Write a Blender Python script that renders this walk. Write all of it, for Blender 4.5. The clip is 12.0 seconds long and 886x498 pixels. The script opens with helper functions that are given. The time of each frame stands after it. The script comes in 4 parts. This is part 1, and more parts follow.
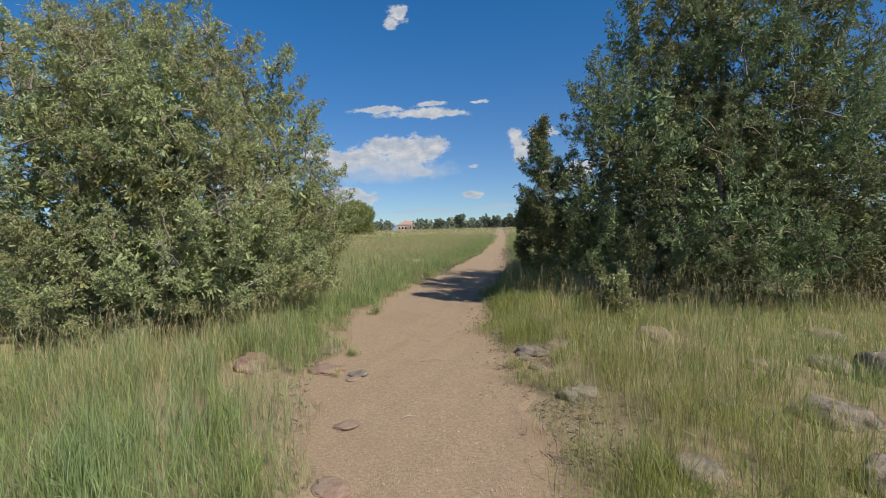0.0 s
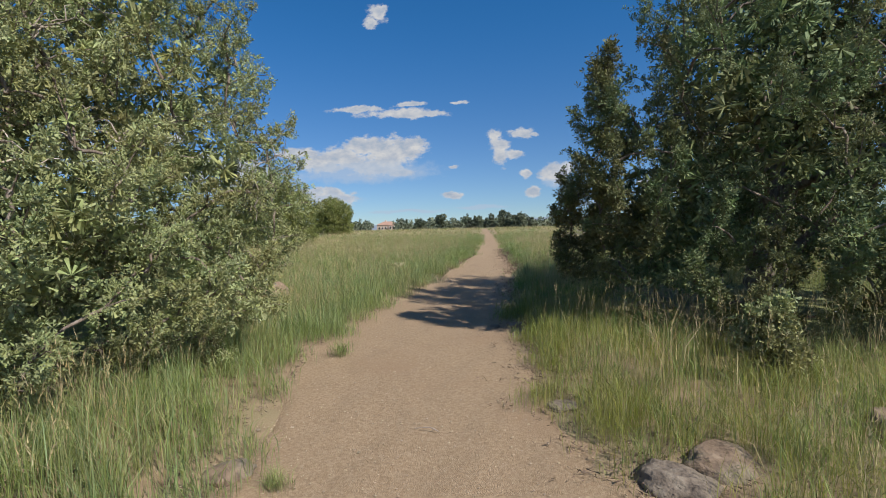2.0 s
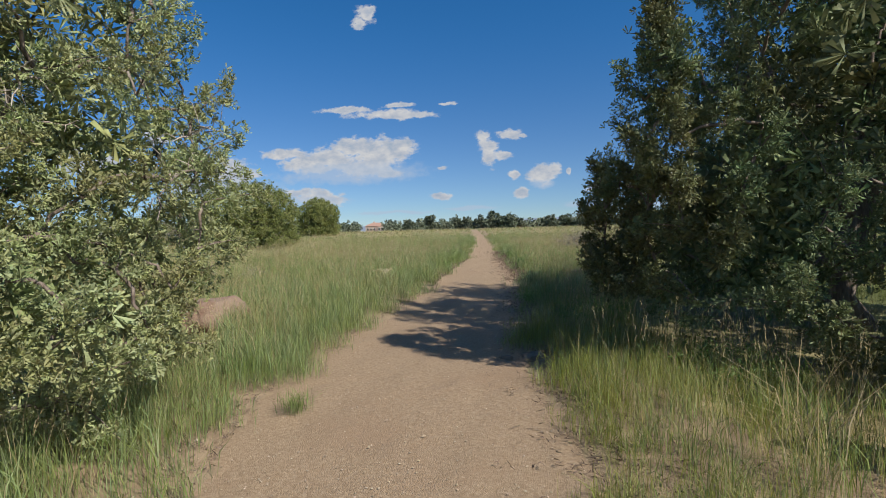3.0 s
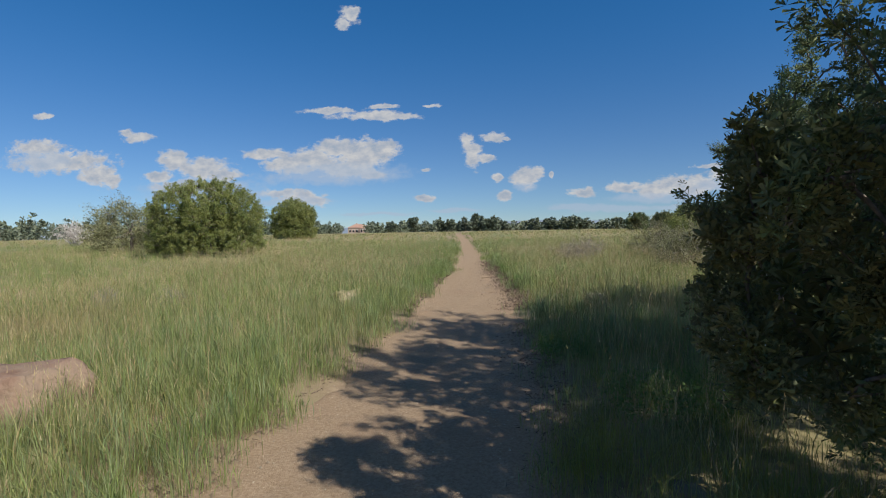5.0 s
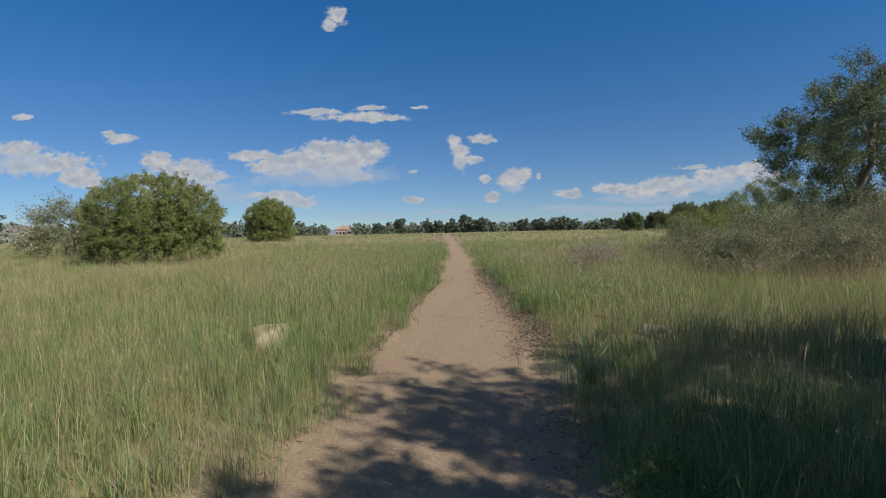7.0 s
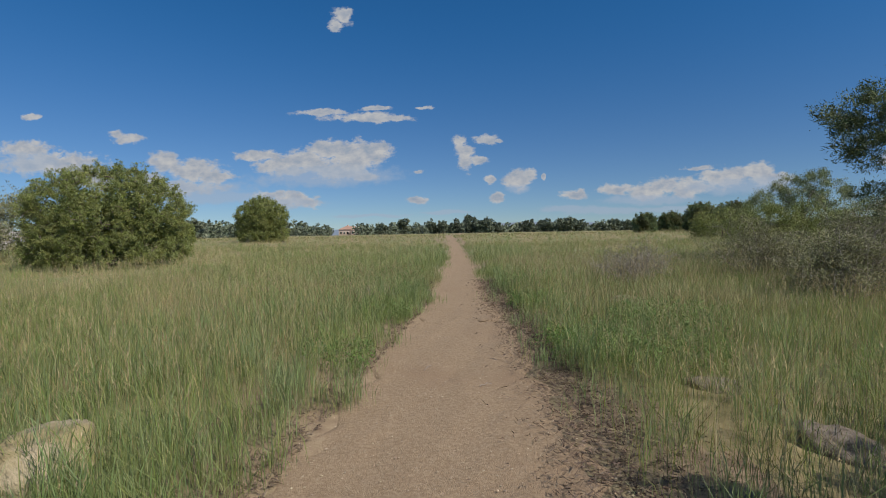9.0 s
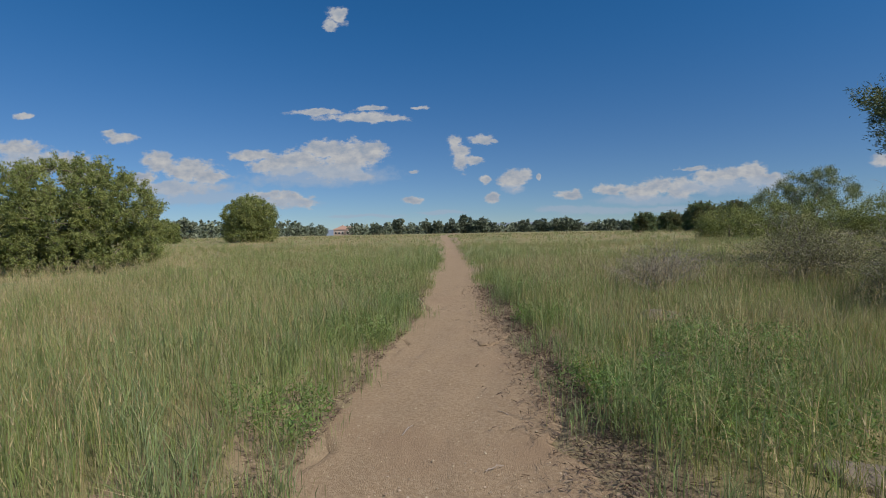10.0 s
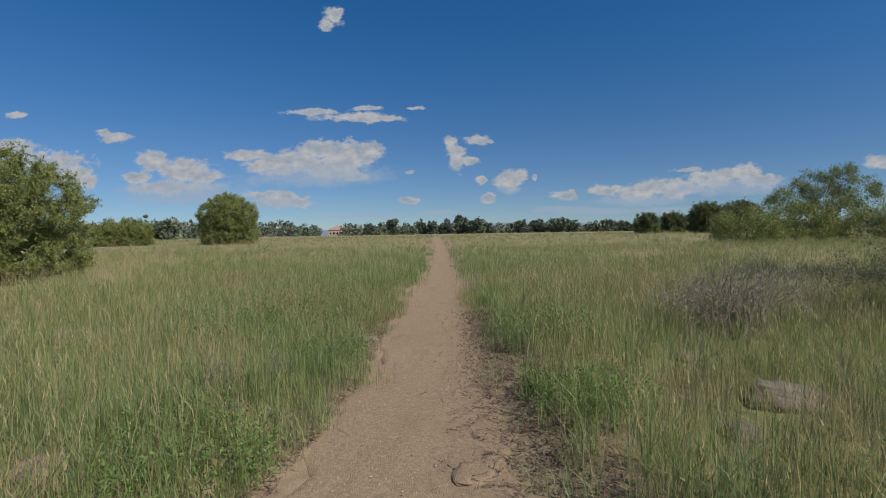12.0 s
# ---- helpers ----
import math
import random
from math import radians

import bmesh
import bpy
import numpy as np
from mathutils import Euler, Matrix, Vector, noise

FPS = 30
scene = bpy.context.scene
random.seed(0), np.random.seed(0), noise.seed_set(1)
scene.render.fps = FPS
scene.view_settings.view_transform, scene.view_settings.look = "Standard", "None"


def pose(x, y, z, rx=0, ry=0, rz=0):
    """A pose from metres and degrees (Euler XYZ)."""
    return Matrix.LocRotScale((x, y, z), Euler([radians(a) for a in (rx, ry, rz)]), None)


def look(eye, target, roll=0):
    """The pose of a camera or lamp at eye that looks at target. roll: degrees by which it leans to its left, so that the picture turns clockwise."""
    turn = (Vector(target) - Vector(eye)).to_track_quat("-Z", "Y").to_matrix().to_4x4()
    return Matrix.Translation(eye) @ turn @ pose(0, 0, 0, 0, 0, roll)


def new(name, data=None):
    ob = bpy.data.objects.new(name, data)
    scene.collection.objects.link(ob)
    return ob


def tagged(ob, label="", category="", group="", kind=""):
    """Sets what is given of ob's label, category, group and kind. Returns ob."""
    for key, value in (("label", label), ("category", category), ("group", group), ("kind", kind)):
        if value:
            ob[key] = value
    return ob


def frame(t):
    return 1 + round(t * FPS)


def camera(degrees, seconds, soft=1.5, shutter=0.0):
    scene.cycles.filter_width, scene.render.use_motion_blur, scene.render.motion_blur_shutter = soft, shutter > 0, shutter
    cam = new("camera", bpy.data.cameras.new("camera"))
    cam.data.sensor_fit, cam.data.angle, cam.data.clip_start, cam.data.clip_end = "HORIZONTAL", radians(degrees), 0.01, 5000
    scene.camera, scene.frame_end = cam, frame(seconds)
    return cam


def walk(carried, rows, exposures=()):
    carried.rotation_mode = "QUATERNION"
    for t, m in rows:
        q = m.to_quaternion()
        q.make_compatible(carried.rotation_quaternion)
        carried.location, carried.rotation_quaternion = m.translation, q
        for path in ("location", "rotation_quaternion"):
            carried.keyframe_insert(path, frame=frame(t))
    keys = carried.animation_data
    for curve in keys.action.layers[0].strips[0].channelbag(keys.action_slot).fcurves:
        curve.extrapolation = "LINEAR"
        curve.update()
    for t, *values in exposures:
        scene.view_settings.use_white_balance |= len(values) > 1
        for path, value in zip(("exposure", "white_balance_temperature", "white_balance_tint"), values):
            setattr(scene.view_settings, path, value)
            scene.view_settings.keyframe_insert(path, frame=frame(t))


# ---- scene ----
# The camera and its walk along the footpath
cam = camera(84.6, 12.0, 1.0)
EXPOSURES = [(0.0, 0.62), (2.5, 0.62), (3.0, 0.60), (5.0, 0.5), (5.5, 0.47), (7.0, 0.4), (9.0, 0.27), (9.5, 0.25), (12.0, 0.2)]
PATH = [
    (0, (1.401, 0.087, 1.523), (1.054, 2.054, 1.406), -1.7),
    (0.5, (1.164, 0.79, 1.492), (0.827, 2.758, 1.375), -1.6),
    (1, (0.974, 1.543, 1.44), (0.65, 3.513, 1.323), -1.5),
    (1.5, (0.741, 2.305, 1.421), (0.447, 4.28, 1.304), -1.5),
    (2, (0.597, 3.035, 1.365), (0.332, 5.014, 1.248), -1.5),
    (2.5, (0.44, 3.805, 1.344), (0.199, 5.787, 1.23), -1.7),
    (3, (0.343, 4.48, 1.351), (0.123, 6.465, 1.237), -1.6),
    (5, (0.134, 7.006, 1.471), (-0.017, 8.997, 1.364), -1.1),
    (5.5, (0.085, 7.74, 1.442), (-0.05, 9.733, 1.336), -1.1),
    (6, (0.017, 8.51, 1.424), (-0.106, 10.503, 1.32), -1.2),
    (6.5, (0.013, 9.245, 1.409), (-0.096, 11.239, 1.306), -1.2),
    (7, (0.029, 10.041, 1.413), (-0.073, 12.036, 1.311), -1.3),
    (9, (0.105, 12.929, 1.393), (-0.016, 14.923, 1.293), -1.1),
    (9.5, (0.052, 13.724, 1.37), (-0.064, 15.718, 1.27), -1.2),
    (10, (0.07, 14.446, 1.359), (-0.032, 16.441, 1.259), -1.1),
    (10.5, (0.105, 15.191, 1.369), (0.019, 17.186, 1.269), -1.1),
    (11, (0.147, 15.89, 1.387), (0.068, 17.885, 1.288), -1.1),
    (11.5, (0.24, 16.574, 1.402), (0.159, 18.57, 1.303), -1.0),
    (12, (0.254, 17.317, 1.389), (0.169, 19.313, 1.29), -1.0),
]
walk(cam, [(t, look(eye, target, roll)) for t, eye, target, roll in PATH], EXPOSURES)

# ---- sky and sun ----
SUN_AZ, SUN_EL = 2.15, radians(45)          # clockwise from +Y; height above the horizon
SUN_DIR = Vector((math.sin(SUN_AZ) * math.cos(SUN_EL), math.cos(SUN_AZ) * math.cos(SUN_EL), math.sin(SUN_EL)))
SUN_STRENGTH, SKY_STRENGTH = 4.0, 0.053

# cumulus lobes seen ahead: (x/y, z/y, half width, half height) of the direction
HIGH_CLOUDS = [(-0.257, 0.426, 0.021, 0.016), (-0.271, 0.409, 0.014, 0.011), (-0.245, 0.434, 0.01, 0.009), (-0.303, 0.235, 0.054, 0.006),
    (-0.228, 0.224, 0.065, 0.008), (-0.175, 0.217, 0.056, 0.007), (-0.192, 0.24, 0.029, 0.005), (-0.094, 0.237, 0.016, 0.003),
    (-0.294, 0.159, 0.049, 0.02), (-0.241, 0.147, 0.064, 0.028), (-0.342, 0.137, 0.059, 0.022), (-0.442, 0.151, 0.05, 0.01),
    (-0.39, 0.13, 0.059, 0.021), (-0.266, 0.118, 0.065, 0.018), (-0.2, 0.154, 0.037, 0.017), (-0.219, 0.103, 0.028, 0.008)]
LEFT_CLOUDS = [(-0.645, 0.144, 0.031, 0.021), (-0.588, 0.125, 0.06, 0.022), (-0.54, 0.11, 0.041, 0.015), (-0.685, 0.111, 0.029, 0.011),
    (-0.613, 0.088, 0.085, 0.014), (-0.374, 0.057, 0.05, 0.014), (-0.416, 0.069, 0.038, 0.009), (-0.339, 0.05, 0.021, 0.011),
    (-0.818, 0.116, 0.039, 0.021), (-0.79, 0.106, 0.022, 0.015), (-0.959, 0.179, 0.059, 0.017), (-0.9, 0.149, 0.115, 0.021), (-0.724, 0.193, 0.032, 0.009),
    (-0.75, 0.202, 0.017, 0.009), (-0.936, 0.247, 0.022, 0.006)]
RIGHT_CLOUDS = [(-0.012, 0.138, 0.017, 0.023), (-0.023, 0.163, 0.013, 0.013), (0.013, 0.127, 0.021, 0.008), (0.031, 0.172, 0.025, 0.008),
    (0.054, 0.168, 0.009, 0.003), (0.093, 0.09, 0.027, 0.018), (0.038, 0.091, 0.01, 0.009), (0.05, 0.054, 0.013, 0.011),
    (0.118, 0.098, 0.013, 0.011), (0.145, 0.092, 0.005, 0.007), (-0.107, 0.05, 0.02, 0.007), (-0.108, 0.112, 0.01, 0.003),
    (0.207, 0.054, 0.029, 0.008), (0.22, 0.061, 0.011, 0.008), (0.292, 0.066, 0.038, 0.011), (0.353, 0.059, 0.04, 0.016),
    (0.387, 0.07, 0.033, 0.015), (0.431, 0.065, 0.044, 0.017), (0.498, 0.081, 0.046, 0.018), (0.553, 0.093, 0.049, 0.015),
    (0.591, 0.079, 0.039, 0.015), (0.448, 0.102, 0.029, 0.004), (0.818, 0.108, 0.026, 0.011)]
CLOUD_BASES = [(-0.301, 0.107, 0.129, 0.019), (-0.589, 0.084, 0.108, 0.016), (-0.56, 0.066, 0.132, 0.011), (-0.398, 0.049, 0.071, 0.009),
    (0.353, 0.042, 0.078, 0.008), (0.531, 0.065, 0.099, 0.013), (0.093, 0.071, 0.021, 0.007), (0.275, 0.022, 0.079, 0.006),
    (0.19, 0.027, 0.041, 0.005), (0.398, 0.022, 0.056, 0.006), (-0.21, 0.022, 0.07, 0.003), (-0.058, 0.025, 0.046, 0.003),
    (-0.954, 0.151, 0.068, 0.017)]


def build_world():
    world = bpy.data.worlds.new("sky")
    scene.world = world
    world.use_nodes = True
    nt = world.node_tree
    nt.nodes.clear()
    N, L = nt.nodes.new, nt.links.new

    def vmath(op, a, b=None):
        n = N("ShaderNodeVectorMath")
        n.operation = op
        for i, v in enumerate((a, b)):
            if v is None:
                continue
            if isinstance(v, tuple):
                n.inputs[i].default_value = v
            else:
                L(v, n.inputs[i])
        return n.outputs["Value"] if op in ("LENGTH", "DOT_PRODUCT") else n.outputs[0]

    def fmath(op, a, b=None, c=None):
        n = N("ShaderNodeMath")
        n.operation = op
        for i, v in enumerate((a, b, c)):
            if v is None:
                continue
            if isinstance(v, (int, float)):
                n.inputs[i].default_value = v
            else:
                L(v, n.inputs[i])
        return n.outputs[0]

    def smooth(v, lo, hi, out_lo=0.0, out_hi=1.0):
        n = N("ShaderNodeMapRange")
        n.interpolation_type = "SMOOTHSTEP"
        L(v, n.inputs["Value"])
        for key, val in (("From Min", lo), ("From Max", hi), ("To Min", out_lo), ("To Max", out_hi)):
            n.inputs[key].default_value = val
        return n.outputs[0]

    tc = N("ShaderNodeTexCoord").outputs["Generated"]
    sep = N("ShaderNodeSeparateXYZ")
    L(tc, sep.inputs[0])
    # the sky, kept just above its own horizon where the land falls away
    up = N("ShaderNodeCombineXYZ")
    L(sep.outputs[0], up.inputs[0])
    L(sep.outputs[1], up.inputs[1])
    L(fmath("MAXIMUM", fmath("ADD", sep.outputs[2], 0.02), 0.015), up.inputs[2])
    sky = N("ShaderNodeTexSky")
    sky.sky_type, sky.sun_disc = "NISHITA", False
    sky.sun_elevation, sky.sun_rotation = SUN_EL, SUN_AZ
    sky.altitude, sky.air_density, sky.dust_density, sky.ozone_density = 1600, 1.0, 0.08, 2.5
    L(up.outputs[0], sky.inputs[0])

    # gnomonic coordinates of the half sky ahead
    y = fmath("MAXIMUM", sep.outputs[1], 0.05)
    pc = N("ShaderNodeCombineXYZ")
    L(fmath("DIVIDE", sep.outputs[0], y), pc.inputs[0])
    L(fmath("DIVIDE", sep.outputs[2], y), pc.inputs[1])
    p = pc.outputs[0]

    def fbm(scale, detail, offset=(0.0, 0.0, 0.0), rough=0.55):
        n = N("ShaderNodeTexNoise")
        n.noise_dimensions = "3D"
        n.inputs["Scale"].default_value, n.inputs["Detail"].default_value = scale, detail
        n.inputs["Roughness"].default_value = rough
        L(vmath("ADD", vmath("MULTIPLY", p, (0.7, 1.1, 0.0)), offset), n.inputs["Vector"])
        return n

    warp = fbm(26, 6, rough=0.6)
    wv = vmath("MULTIPLY", vmath("SUBTRACT", warp.outputs["Color"], (0.5, 0.5, 0.5)), (0.028, 0.020, 0.0))
    pw = vmath("ADD", p, wv)

    def field(lobes):
        best = None
        for cx, cy, rx, ry in lobes:
            d = vmath("LENGTH", vmath("MULTIPLY", vmath("SUBTRACT", pw, (cx, cy, 0.0)), (0.88 / rx, 0.84 / ry, 0.0)))
            best = d if best is None else fmath("SMOOTH_MIN", best, d, 0.25)
        return best

    body = field(HIGH_CLOUDS + LEFT_CLOUDS + RIGHT_CLOUDS)
    base = field(CLOUD_BASES)
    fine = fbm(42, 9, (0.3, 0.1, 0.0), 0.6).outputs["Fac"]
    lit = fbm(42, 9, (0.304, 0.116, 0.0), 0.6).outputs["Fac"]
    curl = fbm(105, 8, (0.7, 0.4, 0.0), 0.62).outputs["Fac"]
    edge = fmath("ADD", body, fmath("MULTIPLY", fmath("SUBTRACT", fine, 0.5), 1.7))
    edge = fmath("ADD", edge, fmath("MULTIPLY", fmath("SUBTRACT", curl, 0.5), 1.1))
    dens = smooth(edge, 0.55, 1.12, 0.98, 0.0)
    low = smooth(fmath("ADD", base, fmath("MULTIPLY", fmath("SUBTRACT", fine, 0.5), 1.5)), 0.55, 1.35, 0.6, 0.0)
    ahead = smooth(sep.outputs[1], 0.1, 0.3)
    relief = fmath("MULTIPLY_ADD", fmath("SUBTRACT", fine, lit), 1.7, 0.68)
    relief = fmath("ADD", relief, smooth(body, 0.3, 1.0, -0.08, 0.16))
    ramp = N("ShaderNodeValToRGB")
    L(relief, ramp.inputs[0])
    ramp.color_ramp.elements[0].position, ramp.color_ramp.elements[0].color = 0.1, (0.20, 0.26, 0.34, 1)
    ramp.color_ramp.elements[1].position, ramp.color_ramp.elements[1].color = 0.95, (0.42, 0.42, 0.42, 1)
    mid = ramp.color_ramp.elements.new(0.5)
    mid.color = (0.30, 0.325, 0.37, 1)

    def mix(fac, a, b):
        n = N("ShaderNodeMix")
        n.data_type = "RGBA"
        for sock, v in ((n.inputs[0], fac), (n.inputs[6], a), (n.inputs[7], b)):
            if isinstance(v, tuple):
                sock.default_value = v
            else:
                L(v, sock)
        return n.outputs[2]

    tint = N("ShaderNodeVectorMath")
    tint.operation = "MULTIPLY"
    L(sky.outputs[0], tint.inputs[0])
    L(mix(smooth(sep.outputs[2], 0.0, 0.45), (*SKY_TINT_LOW, 1), (*SKY_TINT_HIGH, 1)), tint.inputs[1])
    scaled = N("ShaderNodeVectorMath")
    scaled.operation = "SCALE"
    L(tint.outputs[0], scaled.inputs[0])
    scaled.inputs["Scale"].default_value = SKY_STRENGTH
    # unseen cumulus added over the rest of the sky, as fill for the shadows
    lift = fmath("ADD", fmath("MAXIMUM", sep.outputs[2], 0.0), 0.16)
    dome = N("ShaderNodeCombineXYZ")
    L(fmath("DIVIDE", sep.outputs[0], lift), dome.inputs[0])
    L(fmath("DIVIDE", sep.outputs[1], lift), dome.inputs[1])
    fill_noise = N("ShaderNodeTexNoise")
    fill_noise.inputs["Scale"].default_value, fill_noise.inputs["Detail"].default_value = 1.7, 7.0
    L(dome.outputs[0], fill_noise.inputs["Vector"])
    fill_clouds = fmath("MULTIPLY", smooth(fill_noise.outputs["Fac"], 0.54, 0.64), smooth(sep.outputs[1], 0.15, 0.45, 1.0, 0.0))
    fill_clouds = fmath("MULTIPLY", fill_clouds, smooth(sep.outputs[2], 0.0, 0.06))
    open_sky = mix(fill_clouds, scaled.outputs[0], (0.44, 0.44, 0.44, 1))
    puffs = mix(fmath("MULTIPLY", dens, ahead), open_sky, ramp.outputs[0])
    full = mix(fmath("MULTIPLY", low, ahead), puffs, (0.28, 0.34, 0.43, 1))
    bg = N("ShaderNodeBackground")
    L(full, bg.inputs[0])
    bg.inputs[1].default_value = 1.0
    out = N("ShaderNodeOutputWorld")
    L(bg.outputs[0], out.inputs[0])


SKY_TINT_LOW, SKY_TINT_HIGH = (0.72, 0.90, 1.13), (0.30, 1.03, 1.52)
build_world()
sun = new("sun", bpy.data.lights.new("sun", "SUN"))
sun.data.energy, sun.data.angle, sun.data.color = SUN_STRENGTH, radians(0.55), (1.0, 0.945, 0.86)
sun.matrix_world = look(SUN_DIR * 60, (0, 0, 0))


# ---- materials ----
def material(name, colors, scale=4.0, detail=6.0, rough=0.85, bump=0.0, bump_scale=40.0, island=0.0, translucent=0.0,
             second=None, second_scale=0.5, second_range=(0.42, 0.62), spec=0.3, stretch=(1, 1, 1), metallic=0.0):
    """A procedural surface: a ramp of colours on fine noise, a second colour in broad patches, grain relief,
    and a lighter or darker tone from piece to piece."""
    mat = bpy.data.materials.new(name)
    mat.use_nodes = True
    nt = mat.node_tree
    nt.nodes.clear()
    N, L = nt.nodes.new, nt.links.new
    geo = N("ShaderNodeNewGeometry")
    pos = geo.outputs["Position"]
    st = N("ShaderNodeVectorMath")
    st.operation = "MULTIPLY"
    L(pos, st.inputs[0])
    st.inputs[1].default_value = stretch
    noise_a = N("ShaderNodeTexNoise")
    noise_a.inputs["Scale"].default_value, noise_a.inputs["Detail"].default_value = scale, detail
    noise_a.inputs["Roughness"].default_value = 0.62
    L(st.outputs[0], noise_a.inputs["Vector"])
    ramp = N("ShaderNodeValToRGB")
    L(noise_a.outputs["Fac"], ramp.inputs[0])
    els = ramp.color_ramp.elements
    els[0].position, els[1].position = 0.3, 0.72
    els[0].color, els[1].color = (*colors[0], 1), (*colors[-1], 1)
    for k, c in enumerate(colors[1:-1], 1):
        e = els.new(0.3 + 0.42 * k / (len(colors) - 1))
        e.color = (*c, 1)
    col = ramp.outputs[0]
    if second:
        broad = N("ShaderNodeTexNoise")
        broad.inputs["Scale"].default_value, broad.inputs["Detail"].default_value = second_scale, 4.0
        L(pos, broad.inputs["Vector"])
        mr = N("ShaderNodeMapRange")
        mr.interpolation_type = "SMOOTHSTEP"
        L(broad.outputs["Fac"], mr.inputs["Value"])
        mr.inputs["From Min"].default_value, mr.inputs["From Max"].default_value = second_range
        mx = N("ShaderNodeMix")
        mx.data_type = "RGBA"
        L(mr.outputs[0], mx.inputs[0])
        L(col, mx.inputs[6])
        mx.inputs[7].default_value = (*second, 1)
        col = mx.outputs[2]
    if island:
        hs = N("ShaderNodeHueSaturation")
        for key, amount in (("Value", island), ("Hue", 0.035), ("Saturation", 0.25)):
            rnd = N("ShaderNodeMath")
            rnd.operation = "MULTIPLY_ADD"
            if key == "Value":
                L(geo.outputs["Random Per Island"], rnd.inputs[0])
            else:
                fr = N("ShaderNodeMath")
                fr.operation = "MULTIPLY"
                L(geo.outputs["Random Per Island"], fr.inputs[0])
                fr.inputs[1].default_value = 17.3 if key == "Hue" else 41.7
                f2 = N("ShaderNodeMath")
                f2.operation = "FRACT"
                L(fr.outputs[0], f2.inputs[0])
                L(f2.outputs[0], rnd.inputs[0])
            rnd.inputs[1].default_value = amount
            rnd.inputs[2].default_value = (0.5 if key == "Hue" else 1.0) - amount / 2
            L(rnd.outputs[0], hs.inputs[key])
        L(col, hs.inputs["Color"])
        col = hs.outputs[0]
    bsdf = N("ShaderNodeBsdfPrincipled")
    L(col, bsdf.inputs["Base Color"])
    bsdf.inputs["Roughness"].default_value = rough
    bsdf.inputs["Specular IOR Level"].default_value = spec
    bsdf.inputs["Metallic"].default_value = metallic
    if bump:
        nb = N("ShaderNodeTexNoise")
        nb.inputs["Scale"].default_value, nb.inputs["Detail"].default_value = bump_scale, 8.0
        L(st.outputs[0], nb.inputs["Vector"])
        b = N("ShaderNodeBump")
        b.inputs["Strength"].default_value, b.inputs["Distance"].default_value = bump, 0.02
        L(nb.outputs["Fac"], b.inputs["Height"])
        L(b.outputs[0], bsdf.inputs["Normal"])
    out = N("ShaderNodeOutputMaterial")
    surface = bsdf.outputs[0]
    if translucent:
        tr = N("ShaderNodeBsdfTranslucent")
        L(col, tr.inputs[0])
        ms = N("ShaderNodeMixShader")
        ms.inputs[0].default_value = translucent
        L(surface, ms.inputs[1])
        L(tr.outputs[0], ms.inputs[2])
        surface = ms.outputs[0]
    L(surface, out.inputs[0])
    return mat


M_SOIL = material("sandy_soil", [(0.19, 0.13, 0.085), (0.28, 0.205, 0.13), (0.34, 0.26, 0.165)], 6, 10, 0.95, 0.6, 60,
                  second=(0.25, 0.20, 0.115), second_scale=0.9)
M_FIELD = material("field_soil_and_thatch", [(0.17, 0.14, 0.065), (0.26, 0.21, 0.105), (0.34, 0.27, 0.15)], 5, 10, 0.95, 0.6, 30,
                   second=(0.16, 0.18, 0.07), second_scale=0.25)
M_PATH = material("trodden_decomposed_granite", [(0.235, 0.162, 0.098), (0.31, 0.222, 0.14), (0.39, 0.295, 0.195)], 45, 12, 0.95, 0.7, 140,
                  second=(0.285, 0.195, 0.122), second_scale=0.9, second_range=(0.5, 0.8))
M_PEBBLE = material("granite_grit", [(0.26, 0.19, 0.13), (0.36, 0.285, 0.20), (0.46, 0.38, 0.28)], 60, 2, 0.9, island=0.7)
M_ROCK_TAN = material("tan_granite", [(0.13, 0.092, 0.066), (0.215, 0.155, 0.11), (0.28, 0.22, 0.165)], 9, 10, 0.9, 0.8, 28,
                      second=(0.20, 0.17, 0.125), second_scale=4)
M_ROCK_GREY = material("lichened_grey_granite", [(0.09, 0.07, 0.055), (0.18, 0.145, 0.115), (0.28, 0.24, 0.19)], 14, 10, 0.9, 0.8, 36,
                       second=(0.19, 0.155, 0.12), second_scale=5)
M_ROCK_RED = material("reddish_granite", [(0.15, 0.09, 0.065), (0.23, 0.15, 0.108), (0.28, 0.20, 0.15)], 7, 10, 0.9, 0.8, 26,
                      second=(0.24, 0.175, 0.125), second_scale=3)
M_ROCK_YELLOW = material("yellow_lichened_boulder", [(0.17, 0.14, 0.085), (0.29, 0.235, 0.12), (0.37, 0.31, 0.165)], 12, 10, 0.9, 0.8, 36,
                         second=(0.36, 0.30, 0.20), second_scale=4)
M_BARK = material("grey_shredding_bark", [(0.10, 0.075, 0.055), (0.19, 0.15, 0.12), (0.30, 0.26, 0.22)], 18, 8, 0.95, 0.9, 50, stretch=(1, 1, 0.15))
M_TWIG = material("weathered_dead_twigs", [(0.20, 0.16, 0.13), (0.34, 0.29, 0.24), (0.45, 0.40, 0.35)], 12, 4, 0.9, island=0.6)
M_DARKTWIG = material("dark_grey_twigs", [(0.168, 0.144, 0.114), (0.276, 0.240, 0.198), (0.384, 0.336, 0.282)], 12, 4, 0.9, island=0.6)
M_WHITEWOOD = material("bleached_dead_wood", [(0.45, 0.41, 0.37), (0.6, 0.56, 0.52)], 8, 4, 0.85)
M_JUNIPER = material("grey_green_juniper", [(0.215, 0.262, 0.12), (0.32, 0.362, 0.168), (0.425, 0.455, 0.24)], 2.4, 6, 0.7, island=0.5,
                     translucent=0.22, second=(0.27, 0.27, 0.12), second_scale=1.1, spec=0.25)
